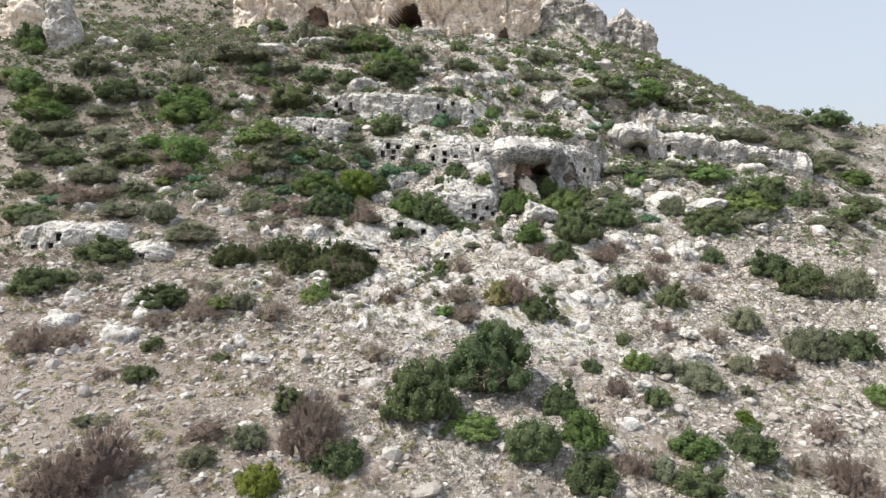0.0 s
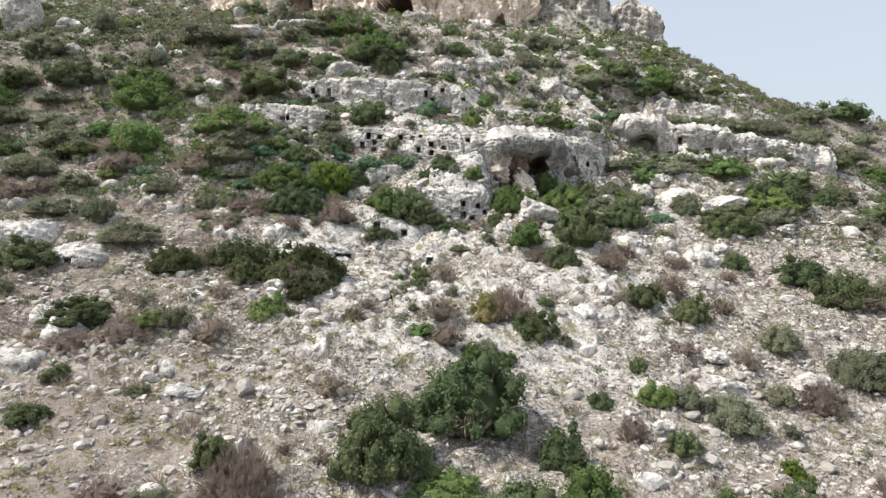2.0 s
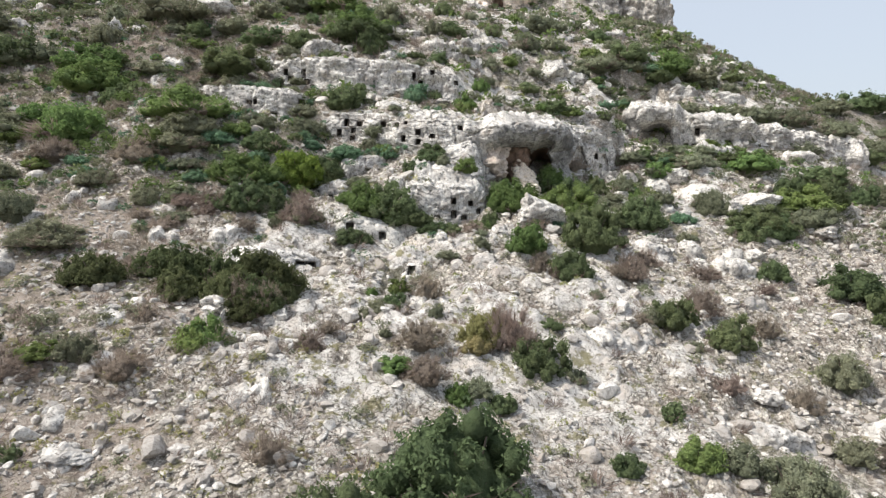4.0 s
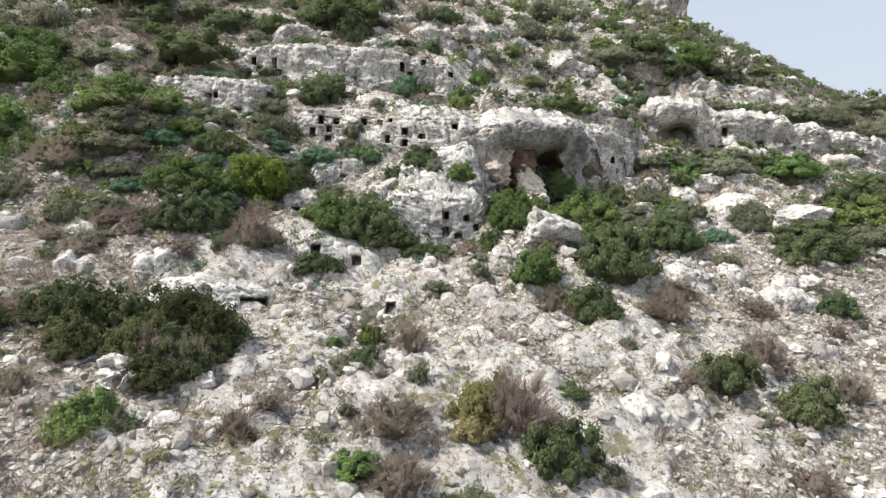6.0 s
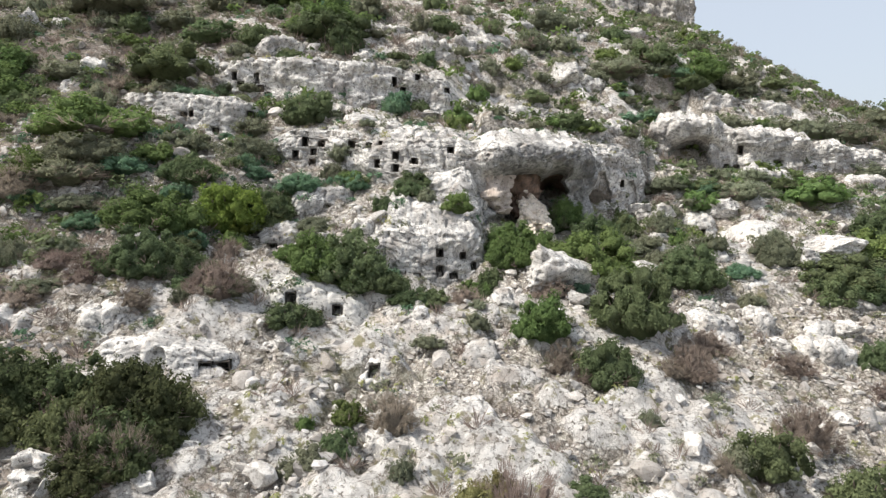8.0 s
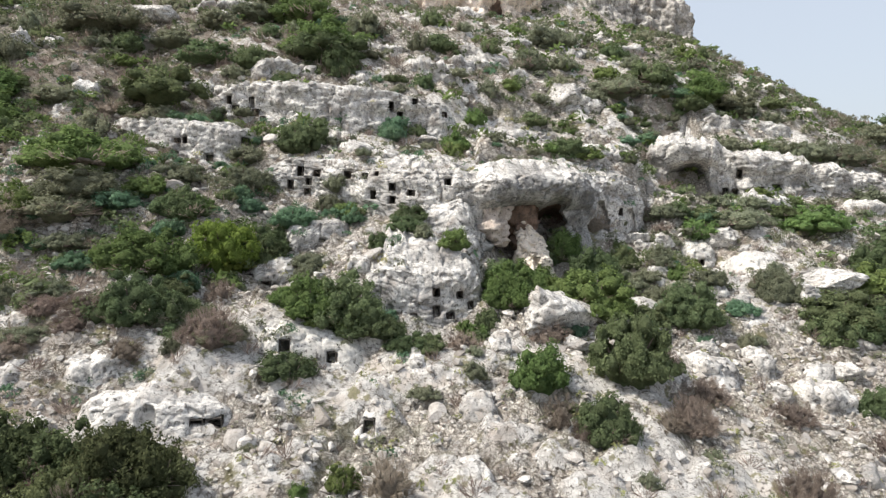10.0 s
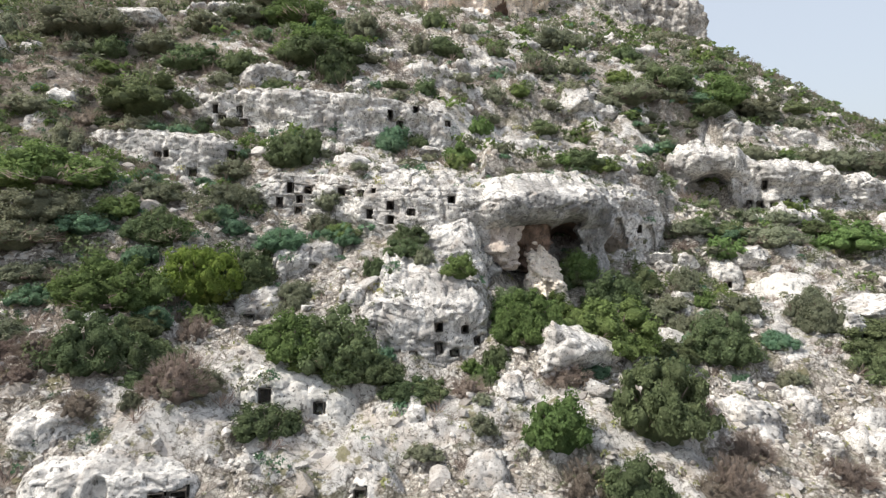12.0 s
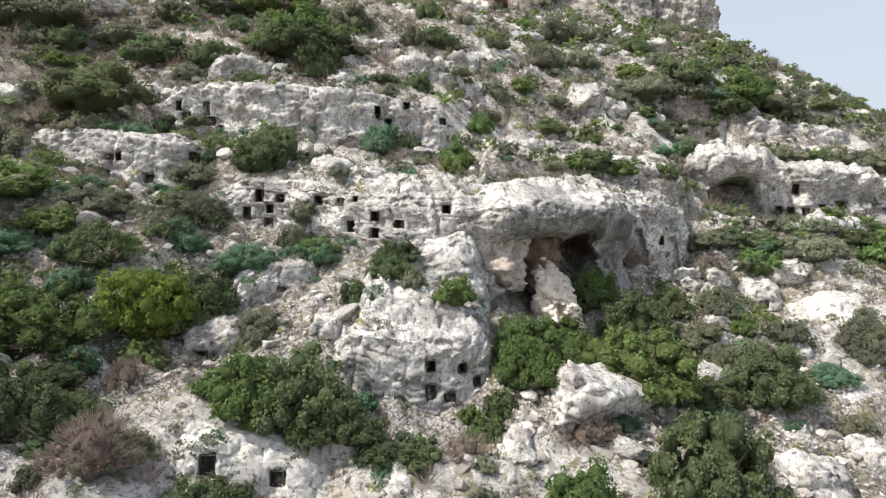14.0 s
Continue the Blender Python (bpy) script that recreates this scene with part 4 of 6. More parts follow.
def stone_shape(base, seed, rough=0.35, near=0.36):
    """A broken, blunt-cornered stone: a ball cut by random planes."""
    rng = np.random.default_rng(seed)
    co = base[0].copy()
    for _ in range(9):
        n = rng.normal(size=3)
        n /= np.linalg.norm(n)
        d = rng.uniform(near, 0.74)
        over = co @ n - d
        co -= np.where(over > 0, over, 0)[:, None] * n
    q = co * 1.3 + seed
    co = co * (1 + rough * 0.35 * fbm(q[:, 0], q[:, 1], q[:, 2], 3))[:, None]
    if len(co) > 600:
        q = co * 2.6 + seed
        cleft = np.clip(0.14 - np.abs(vnoise(q[:, 0], q[:, 1], q[:, 2] * 1.6)), 0, 1) / 0.14
        co = co * (1 + 0.10 * fbm(2.2 * q[:, 0], 2.2 * q[:, 1], 2.2 * q[:, 2], 3) - 0.11 * cleft)[:, None]
    return co


boulder_count = 0


def boulder(x, y, r, h):
    """A loose limestone boulder of half-width r, sunk in the slope."""
    global boulder_count
    boulder_count += 1
    co = stone_shape(ICO4 if r > 0.9 else ICO2 if r < 0.5 else ICO3, 500 + boulder_count, 0.5, 0.46 if r > 1.5 else 0.36)
    me = bpy.data.meshes.new("boulder")
    fill_mesh(me, co * np.array([r * 1.14, r * 1.0, max(0.6 * h, 0.35 * r)]), (ICO4 if r > 0.9 else ICO2 if r < 0.5 else ICO3)[1])
    me.materials.append(ROCK)
    ob = new("boulder", me)
    ob.matrix_basis = pose(x, y, float(ground_z(x, y)) + 0.22 * h, 0, 0, boulder_count * 67 % 50 - 25)
    return tagged(ob, "weathered pale limestone boulder sunk in the stony slope", "boulder", "boulders on the slope")


ROCK_BITS, _nt, _b = material("broken limestone", 0.92)
_p = position(_nt)
_geo = _nt.nodes.new("ShaderNodeNewGeometry")
_tone = ramp(_nt, _geo.outputs["Random Per Island"], [(0.0, (0.34, 0.31, 0.28)), (0.35, (0.47, 0.44, 0.41)), (0.75, (0.59, 0.565, 0.535)), (1.0, (0.72, 0.70, 0.67))])
_col = mix(_nt, ramp(_nt, noise_node(_nt, _p, 3.0, 6, 0.75), [(0.45, 0.0), (0.62, 0.75)]), _tone, (0.30, 0.275, 0.245))
_col = mix(_nt, ramp(_nt, noise_node(_nt, _p, 8.0, 4, 0.7), [(0.34, 0.7), (0.42, 0.0)]), _col, (0.15, 0.13, 0.11))
bump(_nt, _b, noise_node(_nt, _p, 5.0, 6, 0.75), 0.10, 0.9)
_nt.links.new(_col, _b.inputs["Base Color"])


def near_face(x, y, front=2.5, behind=2.0):
    """Whether a place lies at the foot or on the lip of a rock face."""
    hit = np.zeros(np.shape(x), bool)
    for line, step in FACES.values():
        lx, ly, _ = np.array(line).T
        g = y - np.interp(x, lx, ly)
        hit |= (g > -front) & (g < behind) & (x > lx[0]) & (x < lx[-1])
    return hit


def rubble(name, label, count, box, small, large, seed, base, power=2.5, patch=0.0, sink=0.15):
    """Loose stones strewn over a stretch of the slope, thinner in patches, as one mass."""
    rng = np.random.default_rng(seed)
    x, y = rng.uniform(box[0], box[1], count), rng.uniform(box[2], box[3], count)
    keep = fbm(x / 6, y / 6, seed * 3.1, 3) + 0.5 * vnoise(x / 1.7, y / 1.7, seed) > rng.uniform(-1.1, 0.7, count) + patch
    keep &= ~(near_face(x, y) if large > 0.5 else near_face(x, y, 0.6, 0.4))
    thin = np.maximum(0.8 * outcrop(x, y), 0.35 * np.clip((60 - y) / 10, 0, 1) * np.clip(0.6 + 1.5 * fbm(x / 5, y / 4, 61.3, 2), 0, 1))
    keep &= np.random.default_rng(seed + 90).uniform(0, 1, count) > thin
    x, y = x[keep], y[keep]
    n = len(x)
    z = ground_z(x, y)
    size = small + (large - small) * rng.uniform(0, 1, n) ** power
    shapes = [stone_shape(base, 40 + s) for s in range(8)]
    pick = rng.integers(0, 8, n)
    ang = rng.uniform(0, 6.283, n)
    sc = np.stack([size * rng.uniform(0.8, 1.3, n), size * rng.uniform(0.7, 1.1, n), size * rng.uniform(0.45, 0.9, n)], 1)
    co = np.array(shapes)[pick] * sc[:, None, :]
    tilt = rng.normal(0, 0.35, n)
    c, s = np.cos(tilt)[:, None], np.sin(tilt)[:, None]
    co = np.stack([co[..., 0], co[..., 1] * c - co[..., 2] * s, co[..., 1] * s + co[..., 2] * c], -1)
    c, s = np.cos(ang)[:, None], np.sin(ang)[:, None]
    co = np.stack([co[..., 0] * c - co[..., 1] * s, co[..., 0] * s + co[..., 1] * c, co[..., 2]], -1)
    co += np.stack([x, y, z + sink * size], 1)[:, None, :]
    nv = len(base[0])
    faces = (base[1][None] + (np.arange(n) * nv)[:, None, None]).reshape(-1, 3)
    me = bpy.data.meshes.new(name)
    fill_mesh(me, co.reshape(-1, 3), faces, False)
    me.materials.append(ROCK_BITS)
    return tagged(new(name, me), label, "stones", kind="stuff")


OCTA = (np.array([(1, 0, 0), (-1, 0, 0), (0, 1, 0), (0, -1, 0), (0, 0, 1), (0, 0, -1.0)]), np.array([(0, 2, 4), (2, 1, 4), (1, 3, 4), (3, 0, 4), (2, 0, 5), (1, 2, 5), (3, 1, 5), (0, 3, 5)]))
rubble("rubble", "small pale limestone chips over the lower slope", 36000, (-46, 56, 36, 98), 0.07, 0.30, 4, OCTA, 1.6)
rubble("rubble", "loose pale limestone rubble over the lower slope", 19000, (-46, 56, 34, 106), 0.18, 0.6, 1, ICO1, 2.2, -0.1, -0.05)
rubble("rubble", "broken limestone blocks on the lower flank", 1500, (-36, -8, 54, 78), 0.18, 0.55, 7, ICO2, 1.7, 0.2, -0.05)
rubble("rubble", "larger broken limestone blocks on the slope", 3300, (-48, 58, 36, 118), 0.3, 1.05, 2, ICO2, 2.6, 0.25, 0.0)
rubble("rubble", "pale blocks above the cliff end", 900, (-150, -50, 158, 225), 0.4, 1.6, 5, ICO1, 2.0, 0.0, 0.0)
rubble("rubble", "pale stones and slabs on the upper slope", 13000, (-100, 84, 96, 178), 0.18, 0.8, 3, ICO1, 2.5, 0.1, 0.0)


def cave_pillar(label, rings, seed, mat, dent=None):
    """A rough column of cave rock through rings of (x, y, z, radius)."""
    rings = np.array(rings, float)
    n, m = (96, 90) if dent else (44, 40)
    f = np.linspace(0, len(rings) - 1, n)
    c = np.stack([np.interp(f, np.arange(len(rings)), rings[:, k]) for k in range(4)], 1)
    a = np.arange(m) * 6.28319 / m
    px = c[:, :1] + c[:, 3:] * np.cos(a)
    py = c[:, 1:2] + c[:, 3:] * 0.85 * np.sin(a)
    pz = c[:, 2:3] + 0 * a
    push = 0.60 * fbm(px / 1.2 + seed, py / 1.2, pz / 1.5, 5, 0.65) + 0.16 * ridged(px / 0.5, py / 0.5, pz / 1.1 + seed, 2)
    if dent:
        x0, z0, w, h = dent
        push = np.where((np.abs(px - x0) < w / 2) & (np.abs(pz - z0) < h / 2) & (np.sin(a) < -0.2), -0.8, push)
    px, py = px + push * np.cos(a), py + push * np.sin(a)
    i = np.arange(n * m).reshape(n, m)
    j = np.roll(i, -1, 1)
    quads = np.stack([i[:-1], j[:-1], j[1:], i[1:]], -1).reshape(-1, 4)
    me = bpy.data.meshes.new("cave_pillar")
    fill_mesh(me, np.stack([px, py, pz], -1).reshape(-1, 3), quads)
    me.materials.append(mat)
    return tagged(new("cave_pillar", me), label, "rock pillar")


cave_pillar("cream and pinkish rock pillar standing in the cave mouth", [(14.1, 102.0, 29.0, 1.6), (13.9, 102.2, 31.3, 1.5), (13.6, 102.5, 33.0, 1.45), (13.3, 103.1, 34.4, 1.35), (13.0, 103.9, 35.6, 1.2), (12.9, 104.8, 36.8, 0.8)], 71, ROCK_CREAM, (13.6, 33.1, 0.5, 0.8))
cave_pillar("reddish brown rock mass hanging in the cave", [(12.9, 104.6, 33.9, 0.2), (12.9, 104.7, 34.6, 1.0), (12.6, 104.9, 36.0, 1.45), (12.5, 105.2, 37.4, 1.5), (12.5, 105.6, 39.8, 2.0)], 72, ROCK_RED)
cave_pillar("pinkish rock mass hanging at the cave mouth", [(10.5, 102.3, 34.4, 0.2), (10.2, 102.3, 35.0, 0.8), (9.9, 102.4, 36.2, 1.15), (9.6, 102.8, 37.6, 1.2), (9.4, 103.6, 39.6, 1.4)], 73, ROCK_PINK)
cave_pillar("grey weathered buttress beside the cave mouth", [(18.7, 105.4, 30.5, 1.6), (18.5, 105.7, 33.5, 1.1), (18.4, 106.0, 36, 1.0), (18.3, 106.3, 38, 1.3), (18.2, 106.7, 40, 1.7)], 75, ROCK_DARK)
# The dark rock tone also carries the shade beside the cave mouth.
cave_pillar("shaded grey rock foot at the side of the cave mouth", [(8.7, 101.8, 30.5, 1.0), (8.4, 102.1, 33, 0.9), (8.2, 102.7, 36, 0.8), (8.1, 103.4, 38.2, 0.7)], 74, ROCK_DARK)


# Ribs of bedrock that step up the slope above the tombs.
ledge_rng = random.Random(5)
for n in range(44):
    x, y = ledge_rng.uniform(-66, 66), ledge_rng.uniform(116, 166)
    if n % 3 == 0:
        x, y = ledge_rng.uniform(6, 50), ledge_rng.uniform(112, 140)
    if near_face(np.array([x]), np.array([y]), 3.5, 2.5)[0]:
        continue
    half, tall = ledge_rng.uniform(2.2, 5.5), ledge_rng.uniform(0.7, 1.7)
    turn = ledge_rng.uniform(-0.15, 0.35)
    points = [(x + q * half, y + q * half * turn, float(hill(x + q * half, y + q * half * turn)) + tall * k) for q, k in ((-1, 0.5), (-0.4, 1.0), (0.3, 0.9), (1, 0.45))]
    ledge(points, 300 + n, 0.26, 0.55)

for n in range(64):
    x, y = ledge_rng.uniform(-62, -13), ledge_rng.uniform(58, 116)
    if n % 4 == 0:
        x, y = ledge_rng.uniform(14, 60), ledge_rng.uniform(84, 124)
    if near_face(np.array([x]), np.array([y]), 4.0, 2.5)[0]:
        continue
    half, tall = ledge_rng.uniform(0.9, 2.6), ledge_rng.uniform(0.45, 1.0)
    turn = ledge_rng.uniform(-0.2, 0.3)
    points = [(x + q * half, y + q * half * turn, float(hill(x + q * half, y + q * half * turn)) + tall * k) for q, k in ((-1, 0.4), (-0.3, 1.0), (0.4, 0.8), (1, 0.4))]
    ledge(points, 400 + n, 0.25, 0.4)

for x, y, r, h in (
    (13.3, 90.3, 3.3, 4.1), (14.2, 86.7, 1.02, 1.41), (34.1, 110.6, 2.02, 2.38), (31.0, 102.8, 0.83, 1.04), (36.2, 108.1, 0.69, 1.15),
    (37.1, 107.8, 0.66, 0.69), (20.8, 128.5, 2.27, 3.73), (7.4, 121.7, 1.25, 1.31), (-24.0, 114.6, 0.98, 1.61), (3.2, 114.4, 1.14, 1.11),
    (23.9, 133.0, 1.00, 1.00), (12.7, 119.8, 0.56, 0.67), (4.2, 115.9, 0.65, 0.99), (11.8, 89.5, 1.11, 1.48), (9.2, 89.1, 0.73, 1.03),
    (9.1, 86.7, 1.35, 1.21), (39.7, 133.3, 1.18, 1.68), (42.4, 131.9, 0.83, 0.79), (30.9, 96.2, 0.45, 0.90), (26.1, 92.3, 0.57, 0.81),
):
    boulder(x, y, r, h)

for x, y, r, h in (
    (25.1, 108.2, 1.15, 1.83), (27.8, 108.3, 1.37, 2.06), (25.5, 107.3, 0.90, 1.35), (24.8, 101.6, 1.20, 1.20), (-6.6, 64.6, 0.35, 0.81), (-13.5, 69.0, 0.75, 0.95), (-13.0, 67.9, 0.62, 0.8), (-14.9, 67.6, 0.45, 0.6), (-8.2, 68.6, 0.55, 0.7), (-7.6, 71.4, 0.5, 0.6), (-18.6, 69.0, 0.6, 0.7), (-19.6, 67.4, 0.75, 0.8),
    (-12.7, 68.9, 0.60, 0.94), (-12.1, 67.8, 0.52, 0.85), (-7.0, 65.4, 0.30, 0.60), (7.2, 81.6, 0.94, 1.32), (29.0, 87.4, 0.97, 1.72),
    (33.4, 89.9, 1.35, 2.47), (36.5, 90.7, 1.15, 1.83), (25.6, 91.5, 0.93, 1.39), (27.9, 78.5, 0.79, 1.06), (-5.1, 79.4, 0.54, 0.90),
    (36.9, 99.6, 1.86, 2.12), (41.6, 101.7, 3.25, 2.17), (25.8, 104.6, 1.44, 2.30), (-16.0, 56.0, 1.07, 0.81), (-41.2, 149.1, 1.28, 2.55),
):
    boulder(x, y, r, h)

for x, y, r, h in (
    (-35.1, 133.3, 3.11, 3.39), (-46.6, 121.7, 1.56, 3.12), (47.0, 96.9, 1.66, 1.25), (25.2, 66.4, 1.00, 1.14), (17.0, 55.8, 1.07, 1.19),
):
    boulder(x, y, r, h)

# Low ledges and slabs of bedrock: foot line and height of the upper edge.
for n, line in enumerate((
    ((-29.8, 107.2, 44.9), (-29.1, 107.5, 45.2), (-28.4, 107.9, 45.3), (-27.6, 108.5, 45.0)),
    ((-6.7, 117.6, 53.1), (-5.3, 117.9, 53.8), (-4.0, 118.4, 53.8), (-2.6, 119.1, 53.3)),
    ((-9.2, 126.2, 58.9), (-7.3, 126.7, 59.7), (-5.5, 127.4, 59.8), (-3.7, 128.4, 59.4)),
    ((-3.5, 127.3, 58.7), (-1.7, 128.0, 59.5), (0.1, 128.8, 59.7), (1.9, 129.8, 59.4)),
    ((3.3, 124.7, 55.9), (4.8, 125.5, 56.7), (6.2, 126.5, 56.9), (7.7, 127.7, 56.6)),
    ((11.4, 120.6, 50.6), (12.2, 120.7, 51.3), (13.1, 120.9, 51.4), (14.0, 121.3, 50.7)),
    ((11.9, 120.0, 49.2), (14.1, 120.7, 50.8), (16.4, 121.6, 50.8), (18.6, 122.7, 49.5)),
    ((-7.5, 109.3, 45.5), (-6.8, 109.5, 45.8), (-6.1, 109.8, 45.8), (-5.4, 110.4, 45.7)),
)):
    ledge(line, 100 + n)
for n, line in enumerate((
    ((-5.2, 105.7, 43.6), (-3.9, 106.3, 44.2), (-2.6, 107.2, 44.1), (-1.3, 108.2, 43.8)),
    ((21.5, 116.8, 45.7), (22.5, 117.3, 46.3), (23.5, 118.1, 46.3), (24.6, 119.0, 45.9)),
    ((23.7, 116.2, 45.1), (24.8, 116.3, 45.5), (25.8, 116.5, 45.5), (26.9, 117.0, 45.1)),
    ((21.3, 113.5, 44.0), (22.9, 113.9, 44.6), (24.5, 114.6, 44.6), (26.1, 115.4, 44.1)),
    ((33.9, 139.0, 58.5), (35.7, 139.2, 59.3), (37.6, 139.6, 59.2), (39.5, 140.2, 58.8)),
    ((36.6, 136.7, 57.5), (40.1, 138.0, 57.6), (43.5, 139.4, 57.9), (47.0, 141.1, 58.4)),
    ((24.6, 145.0, 63.3), (26.6, 146.2, 64.1), (28.6, 147.5, 64.4), (30.5, 149.0, 64.3)),
    ((13.8, 142.4, 64.5), (16.1, 143.3, 65.1), (18.3, 144.4, 65.2), (20.5, 145.8, 66.1)),
)):
    ledge(line, 108 + n)
for n, line in enumerate((
    ((36.6, 131.0, 47.0), (37.8, 131.4, 48.7), (39.1, 132.0, 49.7), (40.4, 132.9, 46.7)),
    ((-17.7, 116.3, 53.7), (-14.6, 117.2, 54.9), (-11.5, 118.4, 54.9), (-8.5, 119.7, 54.5)),
    ((-24.6, 114.0, 52.1), (-23.1, 114.5, 52.5), (-21.5, 115.1, 52.0), (-19.9, 116.0, 52.4)),
    ((23.8, 100.4, 31.6), (24.6, 100.2, 32.0), (25.4, 100.2, 32.0), (26.1, 100.4, 31.6)),
    ((30.2, 98.8, 30.4), (31.4, 98.8, 30.8), (32.5, 99.1, 30.7), (33.7, 99.5, 30.2)),
    ((24.0, 91.0, 27.4), (24.6, 90.9, 27.6), (25.2, 91.1, 27.5), (25.7, 91.4, 27.2)),
    ((28.9, 95.2, 28.6), (30.4, 95.3, 28.9), (31.9, 95.5, 28.8), (33.3, 95.9, 28.3)),
    ((22.5, 87.2, 26.8), (23.8, 87.5, 27.2), (25.2, 87.9, 26.9), (26.5, 88.6, 26.2)),
)):
    ledge(line, 116 + n)
for n, line in enumerate((
    ((-18.7, 102.7, 41.4), (-17.9, 102.9, 41.7), (-17.1, 103.3, 41.6), (-16.3, 103.9, 41.5)),
    ((-18.8, 99.2, 39.9), (-17.5, 99.6, 40.3), (-16.1, 100.3, 40.3), (-14.7, 101.1, 39.9)),
    ((-9.8, 106.0, 43.4), (-8.0, 105.6, 43.8), (-6.2, 105.4, 43.7), (-4.5, 105.4, 43.3)),
    ((-2.7, 105.2, 43.1), (-1.3, 105.6, 43.4), (0.0, 106.3, 43.2), (1.4, 107.2, 43.3)),
    ((7.9, 108.5, 42.5), (9.9, 109.5, 38.8), (12.0, 110.6, 40.3), (14.0, 112.0, 42.6)),
    ((19.0, 112.1, 41.5), (21.3, 112.7, 43.4), (23.5, 113.4, 44.0), (25.8, 114.3, 41.6)),
    ((-3.5, 93.0, 33.4), (-2.4, 92.7, 33.9), (-1.3, 92.6, 34.2), (-0.2, 92.7, 33.5)),
    ((7.3, 87.1, 27.7), (8.2, 86.8, 28.4), (9.1, 86.6, 28.4), (10.0, 86.6, 27.9)),
)):
    ledge(line, 124 + n)
for n, line in enumerate((
    ((1.5, 83.7, 28.0), (2.5, 83.6, 28.4), (3.5, 83.6, 28.2), (4.5, 83.9, 27.8)),
    ((33.8, 98.0, 29.1), (34.1, 97.8, 29.3), (34.5, 97.8, 29.2), (34.8, 97.9, 29.0)),
    ((-22.4, 99.5, 41.0), (-21.6, 99.7, 41.4), (-20.8, 100.1, 41.4), (-20.0, 100.7, 41.0)),
    ((7.4, 85.1, 27.3), (8.0, 84.9, 27.7), (8.7, 84.9, 27.6), (9.3, 85.1, 27.3)),
    ((5.0, 80.5, 25.4), (6.2, 80.2, 25.9), (7.5, 80.1, 26.0), (8.8, 80.3, 25.4)),
    ((24.0, 102.7, 32.9), (25.1, 102.6, 33.4), (26.2, 102.7, 33.3), (27.2, 103.0, 32.9)),
    ((28.3, 90.7, 26.6), (29.3, 90.7, 26.9), (30.2, 91.0, 26.9), (31.2, 91.4, 26.5)),
    ((-23.2, 78.3, 27.8), (-21.7, 78.3, 28.2), (-20.2, 78.6, 28.1), (-18.7, 79.0, 27.7)),
)):
    ledge(line, 132 + n)
for n, line in enumerate((
    ((-18.6, 79.5, 28.1), (-16.8, 79.3, 28.4), (-15.0, 79.3, 28.7), (-13.2, 79.5, 28.0)),
    ((23.0, 86.7, 26.3), (24.7, 87.4, 26.4), (26.4, 88.3, 26.3), (28.2, 89.4, 26.0)),
    ((30.7, 86.6, 24.6), (32.4, 86.7, 24.9), (34.0, 87.0, 24.9), (35.6, 87.5, 24.4)),
    ((28.1, 79.0, 22.1), (29.8, 79.1, 22.3), (31.4, 79.4, 22.2), (33.1, 79.9, 21.8)),
    ((4.8, 74.9, 23.6), (5.9, 74.8, 24.0), (7.0, 74.9, 24.0), (8.1, 75.2, 23.6)),
    ((-0.1, 73.0, 23.4), (0.9, 72.9, 23.8), (1.9, 73.1, 23.7), (2.9, 73.4, 23.3)),
    ((12.7, 68.7, 20.5), (15.4, 69.3, 20.8), (18.0, 70.1, 20.6), (20.6, 71.1, 20.1)),
    ((-11.7, 60.1, 19.0), (-9.7, 59.9, 19.5), (-7.6, 59.9, 19.4), (-5.5, 60.1, 19.0)),
)):
    ledge(line, 140 + n)
for n, line in enumerate((
    ((-18.2, 54.6, 17.1), (-17.0, 54.6, 17.4), (-15.8, 54.9, 17.4), (-14.6, 55.3, 16.9)),
    ((30.3, 63.2, 15.6), (31.9, 63.3, 15.9), (33.5, 63.5, 15.8), (35.1, 64.0, 15.4)),
    ((20.8, 61.0, 16.1), (23.2, 61.4, 16.3), (25.5, 61.9, 16.1), (27.9, 62.7, 15.7)),
    ((-31.1, 56.6, 19.2), (-29.4, 56.6, 19.6), (-27.7, 56.8, 19.5), (-26.0, 57.1, 19.0)),
)):
    ledge(line, 148 + n)

# Ribs on the steep bank beside the arched cave.
for n, (x, y, half, tall) in enumerate(((30.6, 130.6, 1.7, 1.0), (34.6, 134.3, 1.9, 1.1), (28.2, 127.6, 1.4, 0.8), (31.5, 133.6, 1.3, 0.8), (38.6, 134.8, 1.6, 0.9))):
    points = [(x + q * half, y + 0.25 * q * half, float(hill(x + q * half, y + 0.25 * q * half)) + tall * k) for q, k in ((-1, 0.5), (-0.3, 1.0), (0.4, 0.9), (1, 0.5))]
    ledge(points, 480 + n, 0.2, 0.45)

# Plants may stand on the tops of the rock faces as well as on the ground.
rock_co, rock_faces = [], []
for ob in [o for o in scene.objects if o.type == "MESH" and o.name.split(".")[0] in ("tomb_cliff", "rock_ledge", "tomb_block", "cave_cliff", "tomb_ledge", "rock_slab", "bedrock_ledge")]:
    base = len(rock_co)
    rock_co += [v.co.copy() for v in ob.data.vertices]
    rock_faces += [[base + i for i in p.vertices] for p in ob.data.polygons]
ROCK_TOPS = BVHTree.FromPolygons(rock_co, rock_faces)


def surface_z(x, y):
    """Height of the ground, or of a low rock top above it."""
    z = float(ground_z(x, y))
    place, normal, _, _ = ROCK_TOPS.ray_cast(Vector((x, y, z + 1.6)), Vector((0, 0, -1)), 1.6)
    return place.z if place and abs(normal.z) > 0.5 else z


